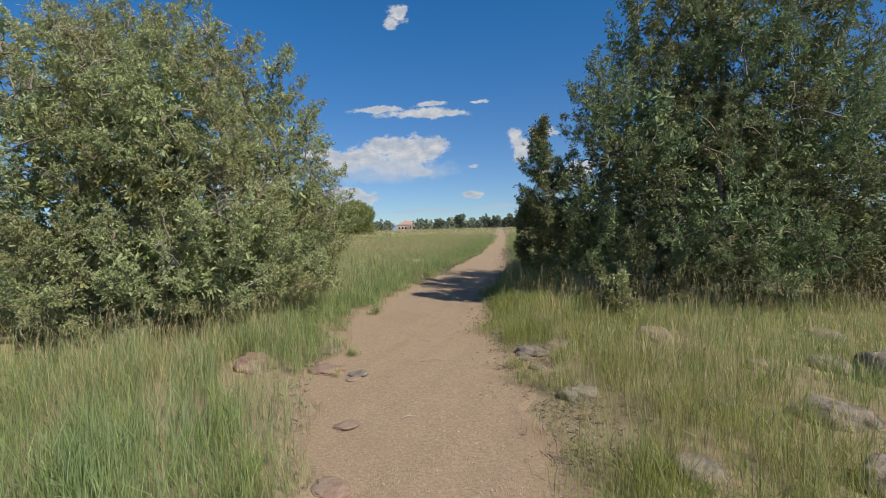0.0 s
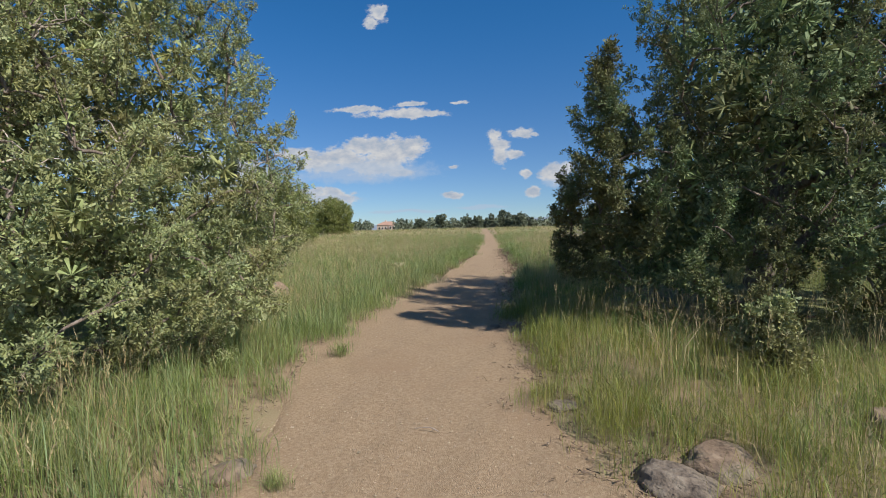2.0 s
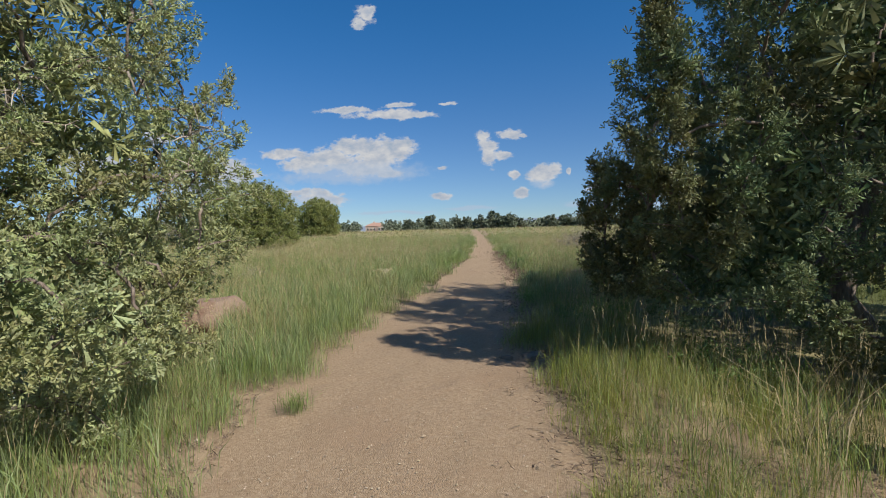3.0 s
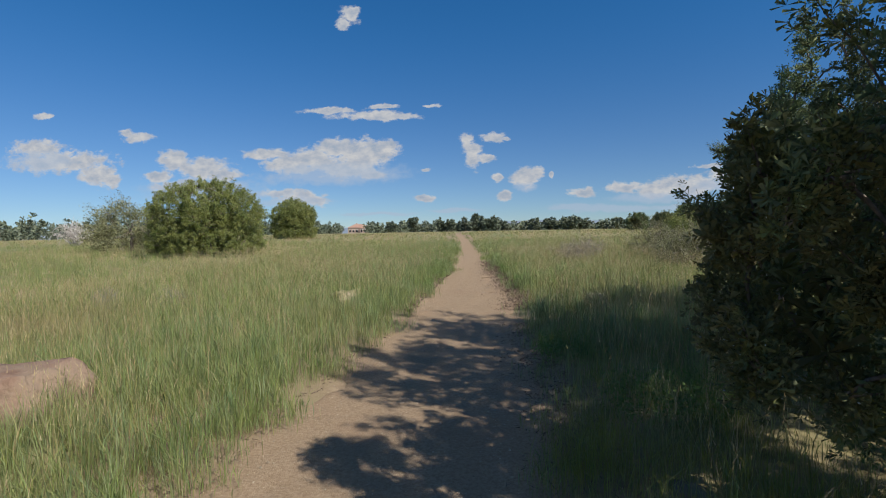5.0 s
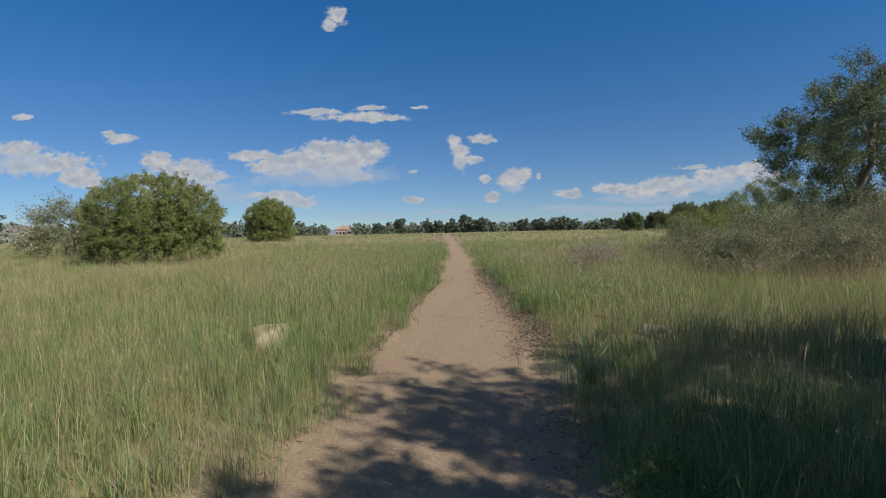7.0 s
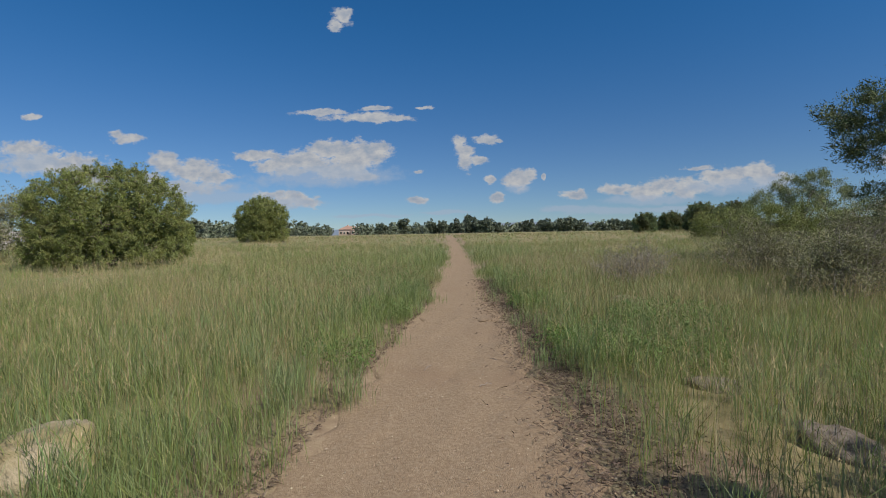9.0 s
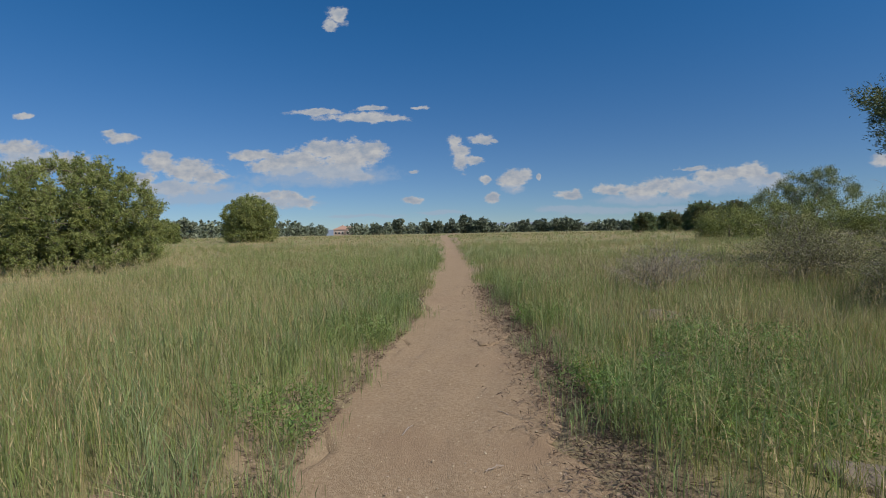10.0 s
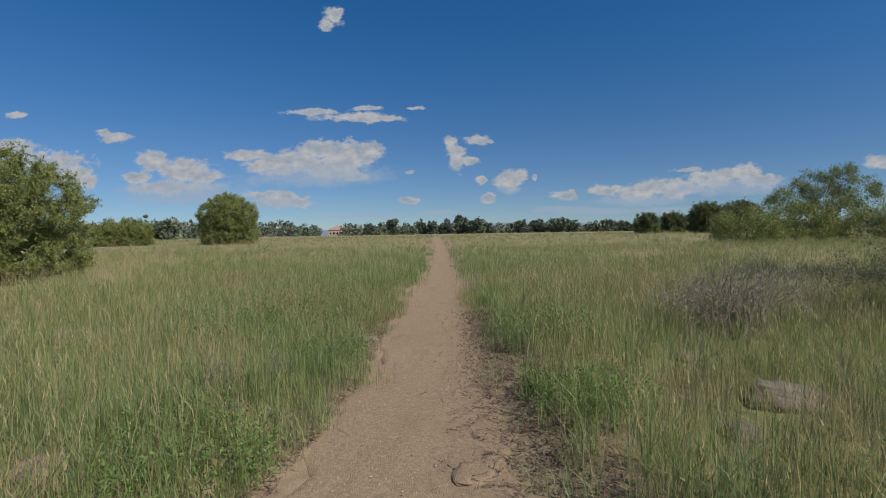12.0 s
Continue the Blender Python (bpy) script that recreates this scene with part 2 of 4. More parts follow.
M_JUNIPER_B = material("green_juniper", [(0.10, 0.155, 0.07), (0.178, 0.23, 0.106), (0.28, 0.32, 0.162)], 2.4, 6, 0.7, island=0.5,
                       translucent=0.22, second=(0.16, 0.16, 0.07), second_scale=0.9, spec=0.25)
M_BUSH = material("olive_green_bush", [(0.16, 0.195, 0.062), (0.26, 0.29, 0.098), (0.36, 0.37, 0.15)], 1.2, 6, 0.7, island=0.45, translucent=0.32, spec=0.25)
M_PINE = material("pinyon_needles", [(0.09, 0.125, 0.055), (0.145, 0.175, 0.08), (0.20, 0.22, 0.11)], 2, 6, 0.7, island=0.7, translucent=0.18)
M_OAKLEAF = material("scrub_oak_leaves", [(0.144, 0.180, 0.084), (0.216, 0.252, 0.120), (0.312, 0.336, 0.180)], 1, 6, 0.7, island=0.7, translucent=0.2)
M_YELLOWLEAF = material("yellow_green_leaves", [(0.150, 0.185, 0.055), (0.215, 0.24, 0.078), (0.30, 0.305, 0.115)], 1, 6, 0.75, island=0.6, translucent=0.25)
M_BRUSHLEAF = material("dusty_olive_leaves", [(0.162, 0.169, 0.081), (0.230, 0.230, 0.115), (0.324, 0.311, 0.176)], 1.5, 6, 0.8, island=0.7, translucent=0.2)
# dark green leaves, paled and blued by distance haze mixed into the colour
M_FARWOOD = material("haze_tinted_woodland", [(0.095, 0.12, 0.082), (0.135, 0.16, 0.108), (0.18, 0.20, 0.138)], 0.15, 6, 0.85, island=0.6)
M_BERRY = material("bluish_juniper_berries", [(0.30, 0.36, 0.36), (0.48, 0.54, 0.52)], 20, 2, 0.6, island=0.5)
M_GRASS = material("green_grass", [(0.180, 0.245, 0.070), (0.268, 0.322, 0.115), (0.385, 0.398, 0.185)], 3.6, 4, 0.6, island=0.7, translucent=0.45,
                   second=(0.36, 0.32, 0.16), second_scale=0.28, second_range=(0.46, 0.72), spec=0.25)
M_GRASS_BLUE = material("bluish_wheatgrass", [(0.20, 0.275, 0.10), (0.275, 0.345, 0.15), (0.37, 0.415, 0.215)], 3.2, 4, 0.6, island=0.6, translucent=0.45, spec=0.25)
M_GRASS_YELLOW = material("yellow_green_grass", [(0.23, 0.26, 0.055), (0.30, 0.31, 0.085), (0.39, 0.36, 0.15)], 3.0, 4, 0.65, island=0.6, translucent=0.45)
M_STRAW = material("dry_straw", [(0.34, 0.26, 0.13), (0.46, 0.37, 0.20), (0.56, 0.47, 0.29)], 1.5, 5, 0.8, island=0.5, translucent=0.25)
M_WEED = material("leafy_weeds", [(0.13, 0.22, 0.055), (0.18, 0.27, 0.08), (0.24, 0.31, 0.11)], 2, 5, 0.6, island=0.6, translucent=0.4)
M_LITTER = material("brown_leaf_litter", [(0.10, 0.07, 0.05), (0.17, 0.122, 0.09), (0.25, 0.19, 0.14)], 3, 5, 0.9, island=0.7)
M_STUCCO = material("pink_stucco", [(0.50, 0.36, 0.29), (0.58, 0.43, 0.35)], 0.8, 6, 0.9)
M_TILE = material("terracotta_roof", [(0.33, 0.20, 0.15), (0.42, 0.27, 0.205)], 1.5, 6, 0.85)
M_TEAL = material("teal_metal_roof", [(0.06, 0.22, 0.20), (0.09, 0.29, 0.26)], 0.5, 4, 0.5)
M_GLASS = material("dark_window_glass", [(0.04, 0.05, 0.06), (0.07, 0.08, 0.09)], 1, 2, 0.15, spec=0.5)
M_TRIM = material("white_trim", [(0.66, 0.63, 0.58), (0.74, 0.71, 0.66)], 2, 4, 0.8)
# the blue of distance haze is painted into the hills' own colour
M_HILL = material("haze_painted_hills", [(0.16, 0.20, 0.25), (0.21, 0.25, 0.30)], 0.004, 6, 1.0)


# ---- mesh helpers ----
def tri_mesh(name, verts, tris, mat, smooth=False):
    verts = np.ascontiguousarray(verts, dtype=np.float32).reshape(-1, 3)
    tris = np.ascontiguousarray(tris, dtype=np.int32).reshape(-1, 3)
    me = bpy.data.meshes.new(name)
    me.vertices.add(len(verts))
    me.vertices.foreach_set("co", verts.ravel())
    me.loops.add(tris.size)
    me.loops.foreach_set("vertex_index", tris.ravel())
    me.polygons.add(len(tris))
    me.polygons.foreach_set("loop_start", np.arange(0, tris.size, 3, dtype=np.int32))
    if smooth:
        me.polygons.foreach_set("use_smooth", np.ones(len(tris), dtype=bool))
    me.materials.append(mat)
    me.update(calc_edges=True)
    me.validate()
    return me


def mesh_part(name, me, parent, label=""):
    ob = new(name, me)
    ob.parent = parent
    return tagged(ob, label) if label else ob


def part(name, bm, mat, parent, label=""):
    me = bpy.data.meshes.new(name)
    bm.to_mesh(me)
    bm.free()
    me.materials.append(mat)
    return mesh_part(name, me, parent, label)


def thing(name, x, y, z, label, category, group=""):
    e = new(name)
    e.location = (x, y, z)
    e.empty_display_size = 0.2
    return tagged(e, label, category, group)


def unit(v):
    return v / np.maximum(np.linalg.norm(v, axis=-1, keepdims=True), 1e-9)


def leaf_tris(rng, points, dirs, per, spread, length, width, along=0.9):
    """Small leaf blades: per of them round each point, leaning along its direction."""
    n = len(points)
    c = np.repeat(points, per, 0) + rng.normal(0, 1, (n * per, 3)) * spread
    d = unit(np.repeat(dirs, per, 0) * along + rng.normal(0, 1, (n * per, 3)) * 0.75)
    side = unit(np.cross(d, rng.normal(0, 1, (n * per, 3))))
    ln = (length * rng.uniform(0.6, 1.3, n * per))[:, None]
    w = (width * rng.uniform(0.7, 1.3, n * per))[:, None]
    v = np.stack([c - side * w * 0.5, c + side * w * 0.5, c + d * ln], 1).reshape(-1, 3)
    return v, np.arange(len(v)).reshape(-1, 3)


def tube(path, r0, r1, sides=5):
    """A tapered round limb along a line of points."""
    path = np.asarray(path, float)
    k = len(path)
    tan = unit(np.gradient(path, axis=0))
    ref = np.array([0.31, 0.87, 0.38])
    a = unit(np.cross(tan, ref))
    b = np.cross(tan, a)
    r = np.linspace(r0, r1, k)[:, None, None]
    ang = np.linspace(0, 2 * math.pi, sides, endpoint=False)
    ring = path[:, None] + r * (np.cos(ang)[None, :, None] * a[:, None] + np.sin(ang)[None, :, None] * b[:, None])
    v = ring.reshape(-1, 3)
    i = np.arange(k - 1)[:, None] * sides
    j = np.arange(sides)[None]
    j2 = (j + 1) % sides
    t1 = np.stack([i + j, i + j2, i + sides + j], -1).reshape(-1, 3)
    t2 = np.stack([i + j2, i + sides + j2, i + sides + j], -1).reshape(-1, 3)
    return v, np.concatenate([t1, t2])


def join(pieces):
    vs, ts, o = [], [], 0
    for v, t in pieces:
        vs.append(v)
        ts.append(t + o)
        o += len(v)
    return np.concatenate(vs), np.concatenate(ts)


def bent(rng, a, b, sag=0.12, k=6):
    """A crooked line from a to b."""
    a, b = np.asarray(a, float), np.asarray(b, float)
    s = np.linspace(0, 1, k)[:, None]
    ln = np.linalg.norm(b - a)
    w = np.cumsum(rng.normal(0, 1, (k, 3)), 0)
    w = w - w[:1] - (w[-1] - w[0]) * s
    w = w * min(1.0, 0.8 / max(1e-6, np.abs(w).max()))
    return a + (b - a) * s + w * ln * sag * 0.35 + np.array([0, 0, 1]) * np.sin(s * math.pi) * ln * sag * 0.5


# ---- the lie of the land ----
# footpath: y, left edge, right edge
TRAIL = [(-14, 2.9, 4.9), (-6, 1.5, 3.4), (0, 0.25, 2.15), (2.7, 0.0, 1.72), (4.4, -0.7, 1.42), (6.3, -1.15, 0.98), (8.0, -1.5, 0.72),
         (10.0, -1.38, 0.6), (13.0, -1.1, 0.68), (16.3, -0.95, 0.76), (19.0, -0.82, 0.66), (21.5, -0.66, 0.47), (25.0, -0.85, 0.34),
         (31.0, -0.78, 0.12), (36.0, -1.0, -0.25), (43.0, -1.35, -0.62), (55.0, -2.0, -1.35), (72.0, -3.2, -2.5)]
T_Y, T_L, T_R = (np.array(c) for c in zip(*TRAIL))


def trail_edges(y):
    return np.interp(y, T_Y, T_L), np.interp(y, T_Y, T_R)


def off_trail(x, y):
    """Metres from the path's edge; negative on it."""
    l, r = trail_edges(y)
    return np.maximum(l - x, x - r)


def land(x, y):
    x, y = np.asarray(x, float), np.asarray(y, float)
    z = 0.035 * np.sin(x * 1.3 + 0.6) * np.sin(y * 0.9) + 0.02 * np.sin(x * 2.9 + y * 2.1)
    off = off_trail(x, y)
    k = np.clip(off / 0.7, 0, 1)
    z = z * k * k + 0.05 * np.clip(off / 0.9, 0, 1) * np.clip((80 - y) / 20, 0, 1)
    far = np.maximum(np.hypot(np.maximum(y, 0), x * 0.55) - 62, 0)
    return z - far * far / (far + 35) * 0.0185


# ---- ground and footpath ----
def build_ground():
    def ticks(lo, hi, step, far):
        core = np.arange(lo, hi + step / 2, step)
        out = np.geomspace(1, far, 26)
        return np.concatenate([(lo - out)[::-1], core, hi + out])
    xs, ys = ticks(-9, 9, 0.18, 2500), ticks(-3, 34, 0.28, 4200)
    gx, gy = np.meshgrid(xs, ys)
    gz = land(gx, gy)
    gz -= np.clip((-0.06 - off_trail(gx, gy)) / 0.1, 0, 1) * 0.05
    v = np.stack([gx, gy, gz], -1).reshape(-1, 3)
    nx = len(xs)
    i = (np.arange(len(ys) - 1)[:, None] * nx + np.arange(nx - 1)[None]).ravel()
    t = np.concatenate([np.stack([i, i + 1, i + nx + 1], -1), np.stack([i, i + nx + 1, i + nx], -1)])
    me = tri_mesh("ground", v, t, M_SOIL, True)
    me.materials.append(M_FIELD)
    cx, cy = v[t].mean(1)[:, 0], v[t].mean(1)[:, 1]
    off = off_trail(cx, cy) + 0.25 * np.sin(cx * 3.1 + cy * 1.7)
    near = (off < 0.8) | ((np.abs(cx) < 6) & (cy < 7) & (off < 2.6))
    me.polygons.foreach_set("material_index", np.where(near, 0, 1).astype(np.int32))
    tagged(new("ground", me), "sandy meadow ground with dry thatch between the grass", "ground", kind="structure")


def build_path():
    rng = np.random.default_rng(3)
    ys = np.concatenate([np.arange(-14, 40, 0.12), np.arange(40, 72, 0.5)])
    cols = 30
    l, r = trail_edges(ys)
    wob = lambda s: 0.10 * np.sin(ys * 2.3 + s) + 0.07 * np.sin(ys * 5.1 + 2 * s) + 0.05 * np.sin(ys * 11.7 + s)
    l, r = l + wob(0.4) - 0.06, r + wob(2.0) + 0.06
    s = np.linspace(0, 1, cols)[None]
    x = l[:, None] * (1 - s) + r[:, None] * s
    y = np.repeat(ys[:, None], cols, 1)
    prof = np.sin(s * math.pi)
    z = -0.012 + 0.02 * (1 - prof) ** 2 + 0.006 * np.sin(x * 9 + y * 4) * np.sin(y * 7 - x * 3) + rng.normal(0, 0.0035, x.shape)
    z = z + land(x, y) * 0.8
    for col, lift in ((0, -0.02), (1, 0.003), (-2, 0.003), (-1, -0.02)):
        z[:, col] = land(x[:, col], y[:, col]) + lift
    v = np.stack([x, y, z], -1).reshape(-1, 3)
    i = (np.arange(len(ys) - 1)[:, None] * cols + np.arange(cols - 1)[None]).ravel()
    t = np.concatenate([np.stack([i, i + 1, i + cols + 1], -1), np.stack([i, i + cols + 1, i + cols], -1)])
    tagged(new("footpath", tri_mesh("footpath", v, t, M_PATH, True)),
           "trodden tan footpath of decomposed granite", "path", kind="structure")


OCTA_V = np.array([(1, 0, 0), (-1, 0, 0), (0, 1, 0), (0, -1, 0), (0, 0, 0.7), (0, 0, -0.7)], float)
OCTA_T = np.array([(0, 2, 4), (2, 1, 4), (1, 3, 4), (3, 0, 4), (2, 0, 5), (1, 2, 5), (3, 1, 5), (0, 3, 5)])


def scatter_octa(rng, pts, size, half=False):
    n = len(pts)
    sc = (size[:, None] * rng.uniform(0.6, 1.2, (n, 3)))[:, None]
    a = rng.uniform(0, 6.28, n)
    base = OCTA_V[None] * sc
    x = base[..., 0] * np.cos(a)[:, None] - base[..., 1] * np.sin(a)[:, None]
    y = base[..., 0] * np.sin(a)[:, None] + base[..., 1] * np.cos(a)[:, None]
    v = np.stack([x, y, base[..., 2]], -1) + pts[:, None] + rng.normal(0, 0.0006, (n, 6, 3))
    t = (OCTA_T[:4] if half else OCTA_T)[None] + (np.arange(n) * 6)[:, None, None]
    return v.reshape(-1, 3), t.reshape(-1, 3)


def build_gravel():
    rng = np.random.default_rng(5)
    n = 26000
    y = rng.uniform(0, 1, n) ** 1.3 * 28 + 1.6
    l, r = trail_edges(y)
    s = np.where(rng.random(n) < 0.62, np.where(rng.random(n) < 0.6, rng.beta(1.1, 4, n), 1 - rng.beta(1.1, 4, n)), rng.random(n))
    x = l - 0.35 + (r - l + 0.7) * s
    size = 0.0024 + 0.007 * rng.random(n) ** 3
    size = np.where(rng.random(n) < 0.012, size * 2.0, size)
    z = land(x, y) * 0.8 - 0.006 + 0.02 * (1 - np.sin(np.clip(s, 0, 1) * math.pi)) ** 2 + size * 0.3
    v, t = scatter_octa(rng, np.stack([x, y, z], -1), size, True)
    tagged(new("gravel", tri_mesh("gravel", v, t, M_PEBBLE)), "loose pale granite grit on the footpath", "gravel", kind="stuff")


def rock(x, y, size, mat, label, flat=0.6, sink=0.3, seed=0, turn=0.0):
    """A rounded, cracked boulder bedded in the ground."""
    bm = bmesh.new()
    bmesh.ops.create_icosphere(bm, subdivisions=4, radius=1.0)
    off = Vector((seed * 3.7, seed * 1.9, seed * 5.3))
    for v in bm.verts:
        d = v.co.normalized()
        k = 1 + 0.32 * noise.noise(d * 1.1 + off) + 0.14 * noise.noise(d * 2.7 + off) + 0.05 * noise.noise(d * 7 + off) + 0.025 * noise.noise(d * 16 + off)
        crack = abs(noise.noise(d * 1.9 + off * 2))
        k -= 0.10 * max(0, 0.07 - crack) / 0.07
        p = d * k
        p.x *= 1.25
        p.z = max(min(p.z, 0.8 + 0.1 * noise.noise(d * 3 + off)), -0.7) * flat
        v.co = p * size
    for f in bm.faces:
        f.smooth = True
    me = bpy.data.meshes.new("rock")
    bm.to_mesh(me)
    bm.free()
    me.materials.append(mat)
    ob = new("rock", me)
    ob.matrix_world = pose(x, y, float(land(x, y)) + size * flat * (0.7 - sink) - size * flat * 0.35, 0, 0, turn)
    return tagged(ob, label, "rock")


# ---- woody plants ----
def clump_points(rng, lobes, count, inner=0.62):
    """Points in the outer shell of a set of ellipsoid lobes, with their outward directions."""
    lobes = np.asarray(lobes, float)
    area = lobes[:, 3] * lobes[:, 4] + lobes[:, 4] * lobes[:, 5] + lobes[:, 3] * lobes[:, 5]
    pick = rng.choice(len(lobes), count * 3, p=area / area.sum())
    d = unit(rng.normal(0, 1, (count * 3, 3)))
    rad = inner + (1.03 - inner) * rng.random(count * 3) ** 0.6
    p = lobes[pick, :3] + d * lobes[pick, 3:6] * rad[:, None]
    q = (p[:, None] - lobes[None, :, :3]) / lobes[None, :, 3:6]
    deep = (np.linalg.norm(q, axis=-1) < 0.6).any(1)
    keep = ~deep & (p[:, 2] > 0.06)
    p, d = p[keep][:count], d[keep][:count]
    return p, unit(d + np.array([0, 0, 0.35]))


def juniper(x, y, lobes, label, mat, seed, clumps, tufts, leaves, trunk_h, limbs=7, berries=0, clump_r=0.2, leaf=(0.034, 0.011),
            trunk_r=0.16, name="juniper_tree", category="tree", twigs=True, tuft_r=0.042, dead=60, inner=14):
    """Trunk, limbs, grey twigs and a crown of tufted sprays gathered in clumps."""
    rng = np.random.default_rng(seed)
    root = thing(name, x, y, float(land(x, y)) - 0.03, label, category)
    lobes = np.asarray(lobes, float)
    top = np.array([0.1, 0.05, trunk_h])
    tp = bent(rng, (0, 0, 0), top, 0.25, 8)
    flare = tube(tp, trunk_r, trunk_r * 0.45, 9)
    mesh_part("trunk", tri_mesh("trunk", *flare, M_BARK, True), root, "gnarled grey-brown shredding trunk")
    nodes = [tp[2], tp[4], tp[6]]
    order = np.argsort(-lobes[:, 3] * lobes[:, 5])[:limbs]
    for i in order:
        a = tp[rng.integers(1, 7)]
        b = lobes[i, :3] + np.array([0, 0, -0.1])
        line = bent(rng, a, b, 0.22, 8)
        mesh_part("limb", tri_mesh("limb", *tube(line, trunk_r * 0.4, 0.006, 7), M_BARK, True), root)
        nodes += [line[3], line[5], line[7]]
    nodes = np.array(nodes)
    c, cd = clump_points(rng, lobes, clumps)
    if twigs:
        pieces = []
        # each clump hangs on the nearest wood closer to the trunk
        order = np.argsort(np.linalg.norm(c - tp[4], axis=1))
        wood = list(nodes)
        for i in order:
            w = np.array(wood)
            k = np.argmin(np.linalg.norm(w - c[i], axis=1))
            line = bent(rng, w[k], c[i], 0.3, 4)
            pieces.append(tube(line, 0.009, 0.004, 3))
            wood.append(c[i])
            e = c[i] + (cd[i] * 0.6 + rng.normal(0, 0.5, 3)) * clump_r
            pieces.append(tube(bent(rng, line[2], e, 0.25, 4), 0.005, 0.002, 3))
        v, t = join(pieces)
        tagged(mesh_part("branchwork", tri_mesh("branchwork", v, t, M_BARK, True), root), kind="stuff")
        pieces = []
        for i in rng.integers(0, len(c), dead):
            s0 = c[i] - cd[i] * clump_r * 0.9
            for _ in range(3):
                e = s0 + (cd[i] * 0.9 + rng.normal(0, 0.7, 3)) * clump_r * rng.uniform(0.9, 1.8)
                ln = bent(rng, s0, e, 0.35, 5)
                pieces.append(tube(ln, 0.008, 0.003, 4))
                pieces.append(tube(bent(rng, ln[2], ln[2] + rng.normal(0, 0.5, 3) * clump_r, 0.3, 4), 0.005, 0.002, 3))
        if pieces:
            tagged(mesh_part("deadwood", tri_mesh("deadwood", *join(pieces), M_TWIG, True), root, "pale bare dead twigs"), kind="stuff")
    rad = clump_r * rng.uniform(0.6, 1.35, len(c))
    tp_, td_, tr_ = np.repeat(c, tufts, 0), np.repeat(cd, tufts, 0), np.repeat(rad, tufts)[:, None]
    sp = unit(rng.normal(0, 1, tp_.shape) + td_ * 0.45)
    dirs = unit(td_ * 0.6 + sp * 0.9 + np.array([0, 0, 0.35]))
    sp = (sp + td_ * 0.35 * (sp * td_).sum(1, keepdims=True)) * tr_ * rng.uniform(0.25, 1.05, (len(tp_), 1)) ** 0.6
    v, t = leaf_tris(rng, tp_ + sp, dirs, leaves, tuft_r, *leaf)
    # older, coarser foliage in the heart of each clump
    v2, t2 = leaf_tris(rng, c + rng.normal(0, 0.25, c.shape) * rad[:, None], cd, inner, clump_r * 0.33, leaf[0] * 1.9, leaf[1] * 2.2)
    v, t = join([(v, t), (v2, t2)])
    mesh_part("crown", tri_mesh("crown", v, t, mat), root)
    if berries:
        k = rng.integers(0, len(tp_), berries)
        pts = tp_[k] + sp[k] * 1.1 + dirs[k] * 0.03 + rng.normal(0, 0.025, (berries, 3))
        v, t = scatter_octa(rng, pts, np.full(berries, 0.0055))
        tagged(mesh_part("berries", tri_mesh("berries", v, t, M_BERRY), root, "dusty bluish berries"), kind="stuff")
    return root


def fans(rng, pts, dirs, k, length, width, spread=0.8):
    """Small rosettes of blunt sprigs: k of them fan out of each point, leaning along its direction."""
    n = len(pts)
    size = rng.uniform(0.7, 1.3, n)[:, None, None]
    d = unit(dirs[:, None] + rng.normal(0, 1, (n, k, 3)) * spread)
    side = unit(np.cross(d, rng.normal(0, 1, (n, k, 3))))
    tip = pts[:, None] + d * length * size * rng.uniform(0.6, 1.25, (n, k, 1))
    w = side * width * size * rng.uniform(0.35, 0.65, (n, k, 1))
    v = np.concatenate([pts[:, None], np.stack([tip - w, tip + w], 2).reshape(n, 2 * k, 3)], 1)
    j = np.arange(k)
    t = np.stack([0 * j, 1 + 2 * j, 2 + 2 * j], -1)[None] + (np.arange(n) * (2 * k + 1))[:, None, None]
    return v.reshape(-1, 3), t.reshape(-1, 3)


def spaced(rng, p, gap):
    """Indices of points that keep the given gap (one for each point) from those chosen before."""
    chosen, pts = [], np.zeros((0, 3))
    for i in range(len(p)):
        if len(chosen) == 0 or np.min(((pts - p[i]) ** 2).sum(1)) > gap[i] ** 2:
            chosen.append(i)
            pts = np.vstack([pts, p[i]])
    return np.array(chosen)


